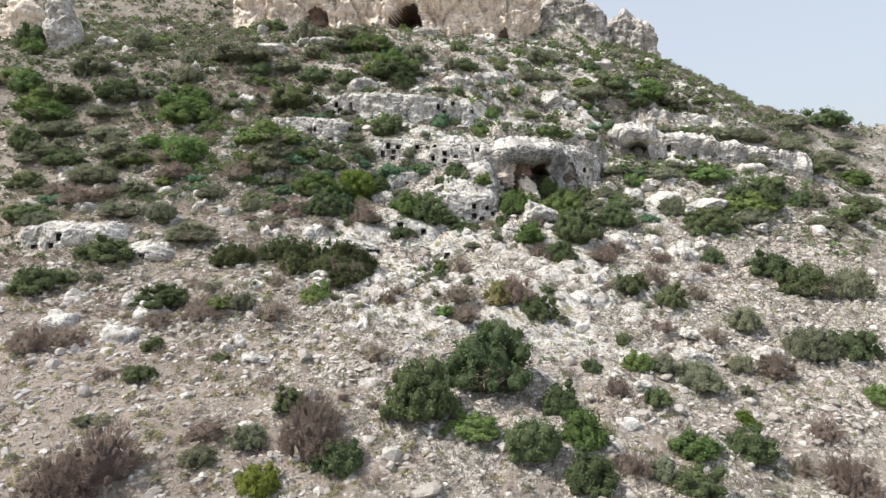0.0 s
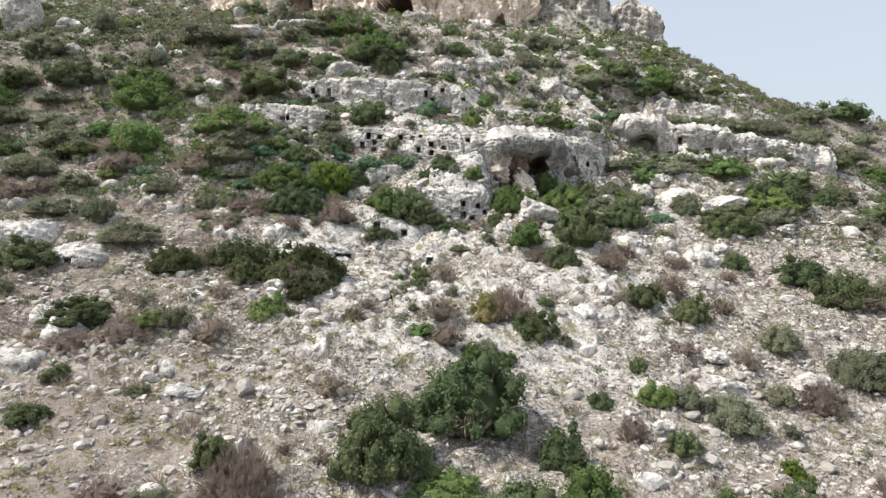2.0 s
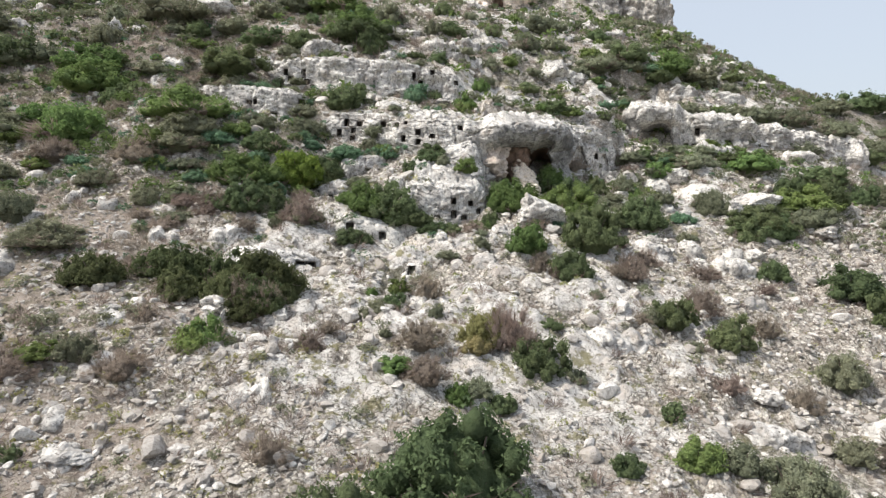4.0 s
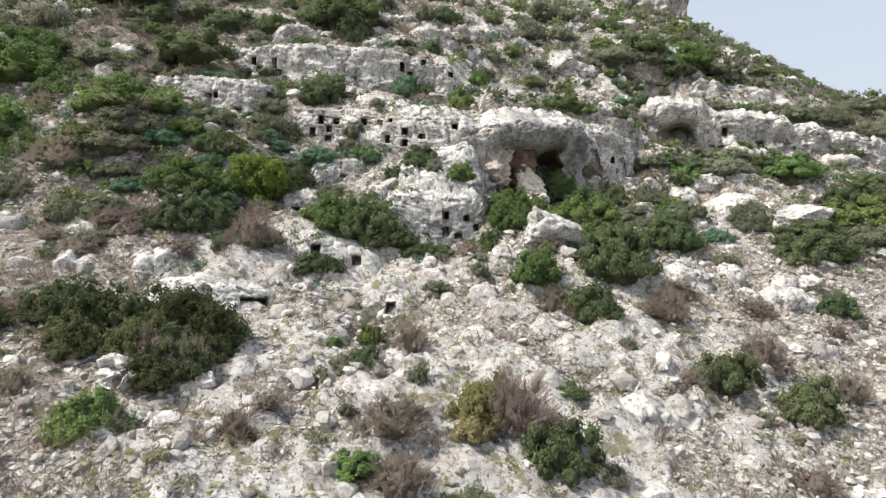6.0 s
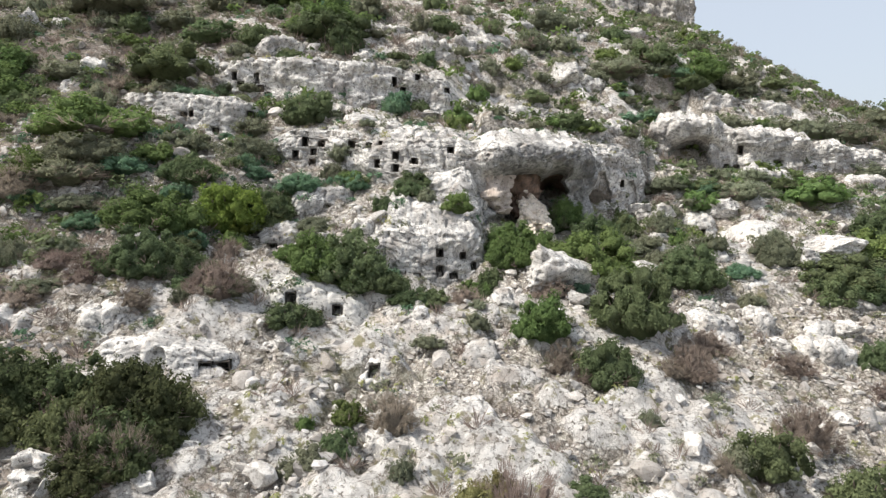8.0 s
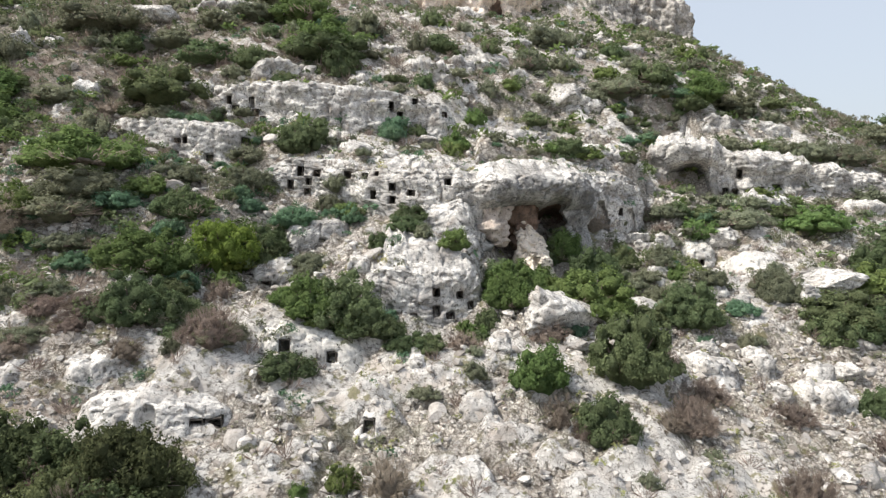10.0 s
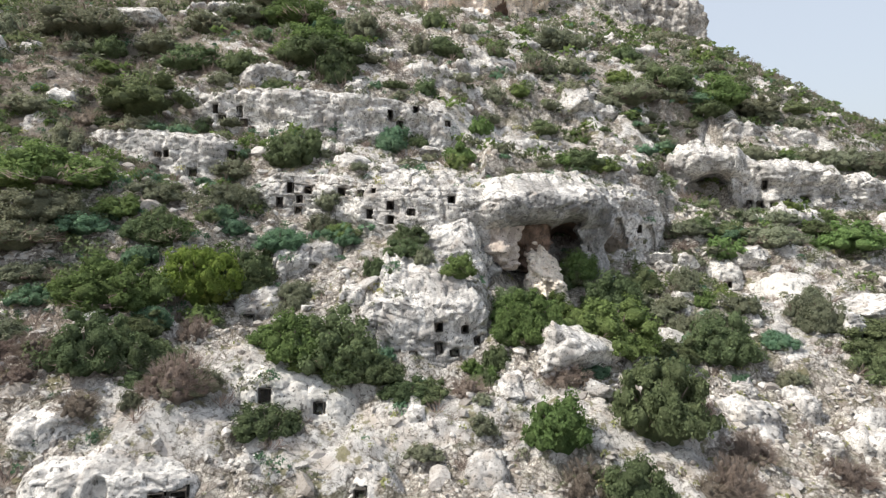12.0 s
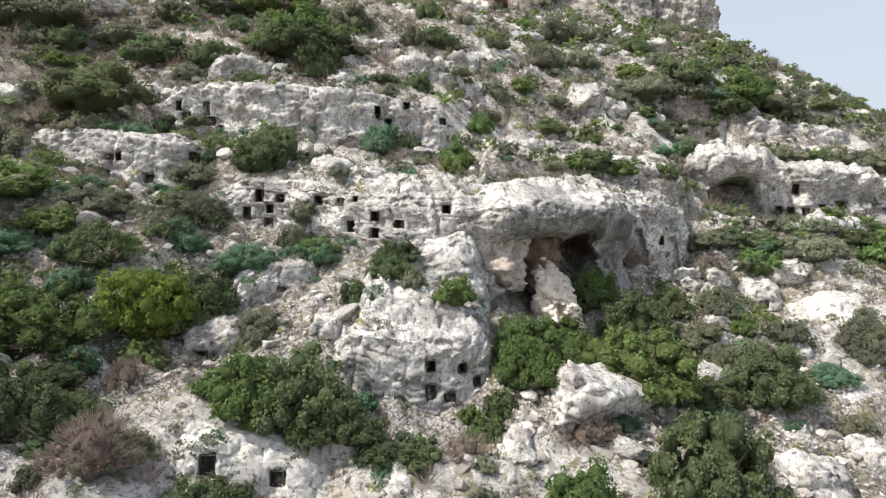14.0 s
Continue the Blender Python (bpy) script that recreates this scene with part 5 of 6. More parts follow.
# Shrubs by kind: place on the hill, half-width, height.
for x, y, r, h in (
    (-35.0, 125.1, 2.05, 2.27), (-24.8, 124.6, 1.17, 1.15), (-17.7, 119.2, 1.88, 2.76), (-7.9, 120.1, 2.17, 3.54),
    (-18.0, 128.5, 1.55, 2.37), (-29.1, 112.6, 1.21, 0.73), (-20.0, 113.3, 0.99, 1.30), (-9.3, 109.2, 2.26, 3.62),
    (-12.9, 116.7, 1.43, 0.86), (-6.7, 121.7, 1.68, 2.10), (-0.7, 120.1, 1.38, 0.95), (2.6, 120.8, 1.39, 1.80),
    (3.3, 144.6, 1.89, 2.97), (11.6, 134.5, 1.68, 2.02), (2.0, 115.5, 1.03, 1.89), (16.3, 122.7, 2.00, 1.20),
):
    shrub("dark", x, y, r, h)
for x, y, r, h in (
    (33.4, 150.0, 2.41, 2.32), (23.9, 125.1, 0.60, 0.59), (40.1, 133.4, 2.32, 1.60), (52.3, 159.7, 1.34, 1.67),
    (46.8, 138.3, 0.72, 1.43), (55.3, 140.3, 2.18, 1.31), (64.6, 145.4, 0.78, 0.85), (47.7, 127.5, 1.55, 0.93),
    (29.4, 131.5, 1.31, 0.78), (-9.9, 96.3, 1.89, 2.42), (-19.4, 103.0, 1.01, 1.09), (-18.0, 95.5, 1.36, 1.39),
    (-0.2, 95.2, 1.19, 1.85), (1.8, 99.7, 1.60, 1.30), (-2.2, 87.9, 2.70, 3.00),
):
    shrub("dark", x, y, r, h)
for x, y, r, h in (
    (3.4, 85.9, 1.30, 0.85), (-14.2, 87.2, 1.60, 1.19), (-12.6, 85.3, 1.87, 1.12), (16.3, 104.6, 1.48, 2.96),
    (19.2, 101.4, 2.34, 3.27), (21.8, 94.4, 1.18, 1.26), (34.0, 112.9, 1.73, 1.05), (43.3, 114.2, 1.72, 1.03),
    (-5.1, 82.4, 1.97, 1.18), (-6.1, 66.0, 0.72, 0.95), (11.1, 70.2, 0.83, 0.71), (25.0, 72.0, 1.74, 2.69),
    (36.0, 86.8, 1.43, 2.84), (37.6, 96.1, 2.95, 2.92), (40.8, 95.5, 2.16, 2.42), (-38.2, 104.9, 1.70, 3.39),
    (-15.6, 84.4, 2.33, 2.68), (47.4, 104.7, 1.94, 2.65),
):
    shrub("dark", x, y, r, h)
for x, y, r, h in (
    (-40.7, 64.9, 2.18, 2.33), (-39.1, 67.1, 1.42, 1.03), (-37.5, 72.2, 3.16, 2.50), (-27.2, 63.5, 2.40, 1.70),
    (-25.1, 56.4, 1.08, 1.03), (-24.1, 51.9, 1.42, 0.85), (-19.0, 55.5, 0.95, 0.57), (-11.4, 49.0, 1.35, 1.59),
    (-7.0, 44.0, 1.48, 2.48), (-1.7, 49.2, 2.75, 4.9), (-0.6, 71.9, 0.86, 1.72), (9.6, 65.7, 1.81, 3.53),
    (3.7, 54.2, 3.35, 4.48), (9.3, 52.0, 1.75, 2.97), (6.3, 47.1, 2.07, 2.62), (10.1, 44.8, 1.70, 2.19),
    (17.3, 62.4, 0.80, 1.07), (13.2, 58.1, 0.87, 1.20), (17.9, 54.0, 1.15, 1.27), (41.8, 66.6, 2.20, 3.53),
    (43.8, 79.1, 2.67, 4.18), (42.1, 83.8, 2.83, 2.70), (23.7, 50.5, 1.91, 2.10),
):
    shrub("dark", x, y, r, h)
for x, y, r, h in (
    (17.7, 45.4, 1.81, 1.87), (39.6, 97.9, 3.71, 2.22), (51.4, 104.6, 3.10, 3.47), (59.2, 108.9, 1.86, 3.16),
    (-88.7, 141.3, 3.87, 5.42), (-66.2, 115.4, 3.87, 2.33), (-65.3, 102.0, 2.37, 4.09), (-43.3, 113.8, 3.12, 2.51),
    (-50.7, 180.7, 4.58, 2.75), (-10.1, 123.4, 4.65, 3.51), (-58.5, 91.7, 2.33, 2.11), (-16.4, 95.6, 1.86, 2.30),
    (-12.9, 84.7, 1.36, 2.40), (-10.0, 95.5, 1.53, 1.73), (-11.6, 91.7, 1.24, 1.36), (2.2, 85.9, 1.50, 1.00),
    (22.2, 103.3, 1.44, 1.90), (15.5, 104.3, 1.06, 1.20),
):
    shrub("dark", x, y, r, h)
for x, y, r, h in (
    (-12.6, 83.8, 1.21, 0.75), (-16.6, 97.0, 1.23, 1.45), (0.6, 86.7, 1.60, 1.30), (-1.6, 86.5, 1.33, 0.80),
    (3.8, 86.6, 0.94, 1.04), (-9.1, 95.5, 1.20, 0.72), (-14.0, 98.4, 1.10, 0.86), (-0.9, 87.1, 1.09, 1.37),
    (-75.6, 118.9, 3.01, 1.81), (-56.0, 96.5, 2.85, 1.71), (-23.8, 120.7, 3.06, 1.83), (-25.7, 114.2, 4.30, 2.58),
    (4.8, 133.9, 2.84, 2.47),
):
    shrub("dark", x, y, r, h)
for x, y, r, h in (
    (35.6, 137.2, 3.48, 3.34), (104.0, 176.7, 5.97, 3.58), (55.4, 112.6, 3.34, 2.60), (74.8, 117.5, 3.39, 2.70),
    (17.4, 84.6, 2.65, 3.85), (7.6, 89.6, 1.09, 1.85), (25.4, 95.3, 2.43, 3.11), (21.3, 73.9, 1.52, 2.19),
    (6.7, 61.7, 0.95, 0.96),
):
    shrub("dark", x, y, r, h)
for x, y, r, h in (
    (-34.3, 122.2, 1.69, 1.06), (-13.3, 124.1, 2.31, 1.99), (13.9, 127.3, 1.38, 1.49), (8.7, 118.8, 1.35, 1.69),
    (6.3, 112.9, 1.71, 1.85), (17.6, 113.8, 1.50, 0.90), (20.9, 114.0, 1.75, 1.05), (29.5, 139.4, 2.14, 1.98),
    (20.6, 124.0, 2.04, 1.90), (46.8, 155.8, 2.14, 2.02), (-3.8, 101.2, 1.46, 0.88), (5.8, 94.8, 1.27, 1.52),
    (-4.6, 87.0, 1.92, 2.46), (10.4, 95.7, 2.21, 1.99), (19.5, 96.4, 1.75, 1.26), (26.5, 100.6, 0.98, 1.54),
    (6.6, 90.9, 0.62, 1.24), (-12.2, 65.2, 1.45, 2.5), (-2.4, 73.1, 0.49, 0.63), (-0.3, 73.7, 0.92, 1.07),
    (9.2, 66.8, 0.75, 1.41), (11.0, 82.7, 1.90, 3.00), (-26.4, 98.4, 4.44, 3.01),
):
    shrub("green", x, y, r, h)
for x, y, r, h in (
    (-27.2, 93.2, 2.31, 1.58), (-17.1, 90.1, 3.13, 3.03), (-21.4, 62.3, 1.19, 0.72), (-12.9, 64.6, 1.25, 2.1),
    (2.1, 47.9, 2.01, 1.43), (10.5, 48.7, 1.84, 2.33), (17.5, 58.8, 1.37, 1.43), (19.0, 49.5, 1.87, 1.13),
    (39.0, 58.4, 1.12, 2.25), (-75.7, 118.4, 2.75, 3.71), (-41.9, 108.2, 4.51, 2.71), (-45.1, 100.5, 2.13, 1.94),
    (-38.0, 96.1, 4.01, 3.92), (-38.5, 89.9, 1.34, 0.91), (-1.5, 87.4, 1.70, 2.00), (19.6, 96.4, 1.41, 1.95),
    (-15.8, 96.6, 1.39, 0.89), (-4.1, 86.3, 0.93, 0.56), (-6.4, 87.2, 1.09, 0.99), (-5.0, 88.3, 1.12, 1.30),
    (-20.3, 97.2, 2.00, 1.20), (-66.5, 110.5, 4.16, 2.50), (-45.2, 96.4, 2.45, 1.47), (-15.3, 137.2, 4.60, 2.76),
):
    shrub("green", x, y, r, h)
for x, y, r, h in (
    (-29.8, 92.7, 1.97, 1.45), (43.0, 137.1, 4.05, 3.31), (91.8, 145.9, 4.33, 3.60), (45.6, 112.1, 3.32, 1.99),
    (10.6, 93.0, 2.49, 3.03), (16.4, 94.1, 3.66, 3.27), (0.1, 63.4, 1.14, 0.86), (4.2, 61.9, 0.90, 1.37),
):
    shrub("green", x, y, r, h)
for x, y, r, h in (
    (-12.6, 93.1, 2.35, 3.91), (-11.9, 41.9, 1.32, 2.60), (25.0, 53.8, 0.92, 1.36), (-11.8, 93.3, 1.37, 2.74),
):
    shrub("yellow", x, y, r, h)
for x, y, r, h in (
    (-11.8, 135.9, 2.04, 1.44), (-20.6, 111.0, 1.07, 0.64), (-5.8, 114.8, 1.27, 0.76), (-10.8, 137.7, 2.42, 1.60),
    (-2.9, 119.7, 0.83, 1.25), (-0.5, 114.2, 1.62, 2.18), (-2.5, 115.8, 0.65, 0.39), (10.7, 112.1, 0.73, 0.44),
    (28.5, 124.1, 1.47, 0.88), (32.1, 127.4, 1.55, 0.93), (39.0, 134.9, 1.70, 1.02), (-16.9, 93.6, 1.22, 1.27),
    (-8.2, 99.0, 1.84, 1.10), (-16.7, 105.0, 1.06, 0.72), (-7.3, 99.3, 0.47, 0.77), (-5.7, 100.5, 0.68, 1.18),
    (-2.9, 103.9, 0.90, 0.54), (0.5, 90.5, 0.91, 0.91), (19.8, 99.6, 1.33, 2.67), (30.7, 97.8, 1.46, 0.97),
    (14.5, 89.8, 1.26, 0.82), (33.9, 112.6, 1.72, 1.03), (-18.9, 90.1, 1.11, 0.84), (-21.6, 95.0, 2.04, 1.22),
):
    shrub("blue", x, y, r, h)
for x, y, r, h in (
    (-27.2, 90.5, 1.23, 0.79), (-25.2, 90.3, 1.01, 0.60), (-34.5, 90.5, 1.35, 0.81), (-51.8, 87.3, 1.85, 1.23),
    (-13.4, 88.4, 0.92, 1.25), (19.8, 103.3, 1.44, 0.97), (-12.2, 99.3, 1.30, 1.31), (-27.3, 92.4, 1.61, 1.12),
    (-22.0, 89.3, 1.31, 1.28), (20.5, 92.4, 1.54, 1.97), (-23.1, 110.6, 1.08, 0.65),
):
    shrub("blue", x, y, r, h)
for x, y, r, h in (
    (-19.1, 117.7, 1.58, 1.56), (-29.0, 114.6, 1.74, 1.27), (-21.4, 111.7, 1.19, 1.48), (-19.5, 114.3, 1.00, 0.60),
    (-16.9, 113.6, 1.24, 0.74), (-8.7, 117.1, 0.66, 0.56), (-4.0, 125.1, 1.48, 0.98), (1.6, 131.6, 1.62, 2.35),
    (17.7, 135.4, 2.37, 3.18), (10.8, 125.6, 1.50, 2.34), (10.0, 122.2, 1.42, 1.13), (-4.6, 110.8, 0.71, 1.15),
    (-0.2, 118.3, 1.07, 0.64), (10.7, 113.0, 0.87, 0.99), (17.2, 123.7, 0.88, 0.88), (22.7, 137.6, 2.10, 2.26),
    (-3.0, 105.3, 0.85, 0.51), (35.1, 144.0, 1.89, 1.75), (29.7, 128.6, 1.26, 0.80), (32.4, 128.2, 1.56, 0.94),
    (49.3, 143.2, 1.51, 2.08), (50.0, 138.5, 2.13, 1.28), (53.6, 137.4, 2.10, 1.26), (20.8, 130.1, 1.59, 2.45),
):
    shrub("olive", x, y, r, h)
for x, y, r, h in (
    (25.8, 132.3, 2.29, 1.67), (35.7, 134.7, 2.03, 1.22), (-5.3, 103.3, 1.02, 1.89), (-5.9, 94.7, 1.67, 1.00),
    (3.2, 95.6, 0.87, 1.07), (4.3, 102.6, 0.82, 0.49), (11.2, 111.5, 0.73, 0.44), (15.0, 112.6, 0.99, 0.59),
    (-9.4, 83.2, 1.80, 1.38), (-10.4, 90.0, 0.60, 0.56), (24.2, 111.8, 0.98, 0.76), (25.3, 102.8, 1.13, 2.19),
    (23.7, 100.6, 1.37, 0.82), (29.4, 93.3, 0.83, 1.14), (37.1, 103.5, 1.00, 2.01), (7.0, 85.4, 0.65, 0.53),
    (29.6, 100.2, 1.16, 1.42), (29.7, 112.9, 1.96, 1.18), (40.1, 114.9, 1.79, 1.41), (31.4, 110.8, 1.43, 0.86),
    (39.6, 118.1, 1.35, 1.03), (-10.6, 65.0, 0.75, 0.9), (-5.5, 75.5, 0.57, 0.63), (-2.6, 70.6, 0.59, 0.79),
):
    shrub("olive", x, y, r, h)
for x, y, r, h in (
    (2.7, 69.9, 0.69, 1.38), (-0.8, 66.8, 0.50, 0.80), (15.6, 75.6, 0.65, 1.30), (20.5, 78.9, 0.71, 1.42),
    (22.3, 71.5, 0.73, 0.78), (30.3, 93.0, 0.72, 0.69), (3.6, 82.0, 0.95, 0.57), (6.9, 83.5, 0.88, 1.04),
    (-21.2, 82.3, 1.32, 0.79), (-13.9, 102.8, 2.32, 2.15), (-18.6, 100.3, 2.36, 1.72), (35.7, 99.7, 2.24, 4.04),
    (-35.9, 67.2, 0.86, 1.04), (-19.4, 62.8, 1.20, 1.69), (-30.1, 76.9, 2.59, 1.55), (-25.8, 46.8, 0.80, 0.55),
    (-24.4, 46.8, 0.80, 0.48), (-16.3, 43.6, 1.29, 1.33), (-13.5, 45.2, 1.33, 1.71), (32.2, 69.5, 1.92, 3.03),
    (19.9, 58.8, 1.13, 1.32),
):
    shrub("olive", x, y, r, h)
for x, y, r, h in (
    (22.8, 58.2, 2.32, 2.53), (28.3, 61.8, 1.19, 1.38), (26.9, 58.0, 0.87, 0.92), (37.2, 66.1, 2.50, 3.34),
    (49.2, 79.1, 2.93, 4.03), (15.8, 46.4, 1.08, 2.10), (46.6, 98.8, 2.52, 2.39), (59.8, 102.6, 2.62, 1.87),
    (-52.8, 115.3, 2.68, 2.47), (-34.5, 79.8, 1.69, 2.52), (-49.0, 78.5, 2.32, 1.39), (-29.7, 77.1, 2.91, 1.75),
    (-61.9, 97.4, 2.07, 1.24), (22.4, 99.7, 1.15, 0.69), (23.9, 98.2, 1.47, 1.82), (-11.9, 81.6, 0.68, 1.35),
    (-23.4, 90.7, 1.78, 1.07), (-21.9, 86.2, 1.63, 1.01), (-14.3, 107.4, 2.06, 1.23), (-25.2, 111.5, 2.17, 1.30),
    (-61.4, 105.4, 3.54, 2.12), (-53.2, 103.8, 3.06, 1.84), (-48.4, 98.1, 3.70, 2.22),
):
    shrub("olive", x, y, r, h)
for x, y, r, h in (
    (-46.5, 119.8, 2.54, 3.37), (-22.4, 137.4, 3.48, 2.09), (-25.4, 93.1, 3.13, 1.88), (-41.4, 88.3, 2.24, 1.35),
    (29.9, 135.3, 4.00, 2.58), (61.6, 132.2, 3.91, 2.35), (87.9, 149.9, 4.45, 2.82), (88.3, 165.9, 4.23, 2.54),
    (37.5, 111.6, 2.84, 1.70), (64.2, 113.4, 2.89, 1.81), (30.5, 93.8, 0.81, 0.74), (19.4, 73.5, 0.89, 1.47),
    (-1.6, 70.8, 0.83, 0.86), (5.3, 62.2, 0.97, 1.15), (12.0, 65.3, 0.72, 1.44),
):
    shrub("olive", x, y, r, h)
for x, y, r, h in (
    (-30.9, 112.2, 1.44, 0.86), (-11.2, 88.5, 0.99, 1.21), (20.6, 109.1, 1.61, 1.18), (20.8, 87.1, 0.83, 1.01),
    (12.7, 88.4, 1.41, 0.85), (6.1, 86.5, 1.07, 0.98), (28.5, 111.2, 1.21, 0.96), (28.0, 113.9, 1.01, 1.14),
    (-17.0, 66.8, 0.9, 1.0), (-4.8, 67.2, 0.76, 0.50), (2.0, 73.6, 1.14, 1.95), (1.7, 66.1, 1.78, 1.07),
    (7.5, 67.5, 1.92, 3.06), (8.6, 66.9, 1.24, 2.31), (18.6, 80.7, 1.10, 0.77), (22.5, 84.7, 1.40, 1.28),
    (18.4, 72.9, 0.91, 0.60), (24.5, 76.1, 1.55, 1.87), (28.0, 84.3, 1.40, 0.84), (33.1, 82.4, 0.87, 0.57),
    (-21.1, 84.2, 1.37, 0.82), (-24.6, 82.6, 0.95, 0.65), (-35.9, 101.2, 1.60, 1.24), (-18.8, 83.0, 1.15, 0.69),
):
    shrub("dry", x, y, r, h)
for x, y, r, h in (
    (-26.2, 60.1, 1.53, 1.09), (-16.2, 62.2, 1.71, 1.17), (-22.7, 61.0, 1.80, 1.08), (-26.8, 51.6, 0.77, 0.63),
    (-35.0, 55.4, 1.41, 2.26), (-32.5, 56.3, 1.55, 1.50), (-9.2, 46.6, 1.85, 2.42), (-8.9, 44.8, 1.87, 2.98),
    (-16.4, 45.9, 1.36, 0.96), (-22.9, 40.0, 1.51, 2.47), (-21.5, 41.6, 1.99, 2.79), (-24.1, 40.1, 1.68, 1.84),
    (-5.6, 55.6, 1.07, 1.08), (-7.4, 49.4, 0.53, 0.38), (-5.0, 48.9, 0.52, 0.57), (2.1, 62.6, 1.33, 1.27),
    (27.4, 66.1, 1.13, 2.26), (22.7, 66.8, 1.00, 0.83), (14.7, 54.9, 0.94, 1.40), (31.5, 61.7, 1.70, 1.87),
    (13.4, 46.2, 1.18, 1.33), (27.3, 49.6, 0.85, 1.03), (31.0, 52.9, 1.13, 1.34), (30.2, 48.6, 1.80, 2.82),
):
    shrub("dry", x, y, r, h)
for x, y, r, h in (
    (-44.9, 86.8, 1.84, 1.10), (-52.8, 89.9, 2.28, 1.37), (-9.8, 82.5, 1.60, 1.84), (-18.7, 84.6, 1.58, 0.95),
    (-21.6, 81.0, 1.28, 0.77), (-14.5, 80.9, 1.10, 0.66), (28.9, 74.3, 1.18, 1.21), (20.1, 81.2, 1.47, 1.76),
    (-5.4, 64.8, 0.84, 1.07),
):
    shrub("dry", x, y, r, h)
for x, y, r, h in (
    (-19.0, 73.8, 1.7, 2.6), (-16.9, 73.2, 2.1, 3.3), (-15.4, 73.4, 1.6, 2.7), (-16.2, 70.6, 1.5, 2.6),
    (-13.0, 73.0, 1.9, 3.0), (-11.0, 72.8, 2.2, 3.6), (-9.3, 73.0, 1.8, 3.0), (-12.4, 70.6, 1.8, 2.6), (-10.2, 70.2, 1.8, 2.4),
    # the last three are added for dark twigs and shade under the crowns
    (-24.3, 72.2, 1.6, 2.6), (-22.7, 71.8, 1.7, 2.8), (-10.9, 68.6, 1.3, 1.5), (-9.2, 69.3, 1.25, 1.6), (-8.5, 70.8, 1.1, 1.5),
):
    shrub("oak", x, y, r, h)
for x, y, r, h in (
    (5.7, 67.4, 1.50, 2.45), (6.6, 68.4, 1.42, 2.12), (5.4, 65.8, 0.96, 1.16),
):
    shrub("straw", x, y, r, h)
for kind, x, y, r, h in (("olive", 31.9, 131.8, 0.95, 0.9), ("blue", 29.0, 128.6, 0.8, 0.7), ("olive", 35.6, 133.4, 0.9, 0.8), ("dark", 32.8, 130.0, 0.75, 0.7), ("olive", 27.6, 130.4, 0.8, 0.8), ("blue", 30.2, 133.0, 0.8, 0.7), ("dark", 38.6, 133.6, 0.9, 0.8), ("olive", 33.4, 135.2, 0.9, 0.9), ("straw", 36.9, 134.6, 0.7, 0.6), ("dark", 14.3, 79.3, 1.75, 3.2), ("dark", 13.2, 80.6, 1.1, 1.9), ("dry", 11.9, 80.2, 1.1, 1.2), ("dry", 13.0, 79.0, 0.8, 0.9)):
    shrub(kind, x, y, r, h)
for x, y, r, h in ((-11.4, 70.0, 1.3, 1.8), (-9.4, 69.4, 1.0, 1.3), (-14.3, 72.6, 0.9, 1.1), (-23.5, 73.5, 1.5, 1.3), (-21.2, 74.4, 1.2, 1.1)):
    shrub("dry", x, y, r, h)
for x, y, r, h in (
    (-38.3, 124.2, 1.48, 1.34), (-29.8, 126.9, 3.02, 2.13), (-14.8, 131.8, 1.64, 1.72), (-40.5, 127.1, 1.28, 1.85),
    (-24.7, 103, 1.27, 1.41), (8.2, 143.2, 1.27, 1.48), (6.9, 124.8, 1.50, 1.06), (17.8, 127.6, 1.31, 1.19),
    (43.8, 167, 2.02, 2.29), (37.7, 133.5, 1.43, 1.01), (46.8, 149.3, 2.04, 1.44), (50.7, 150.8, 0.88, 1.37),
    (52.8, 141.9, 1.27, 1.09), (59.3, 141.7, 0.95, 1.25), (43.2, 128.2, 2.36, 1.67), (52.8, 129.2, 1.83, 1.94),
    (46.8, 161.6, 1.16, 1.49), (-25.1, 84.9, 1.44, 2.47), (-64.2, 138.4, 3.22, 4.45), (-68, 122.6, 1.77, 3.00),
    (-56.5, 114.7, 2.47, 2.39), (-49.9, 129.8, 1.87, 4.05), (-31, 145.4, 3.13, 4.75), (-49, 91.9, 3.10, 2.19),
):
    shrub("olive", x, y, r, h)
for x, y, r, h in (
    (-30.3, 107.6, 1.99, 3.01), (-57.6, 110.6, 2.77, 1.96), (-36.4, 112.3, 2.42, 1.75), (-6.1, 135.7, 2.92, 4.27),
    (-30.9, 87.3, 2.19, 1.55), (22.3, 149.7, 4.28, 4.10), (69.7, 132.5, 3.34, 2.36),
):
    shrub("olive", x, y, r, h)

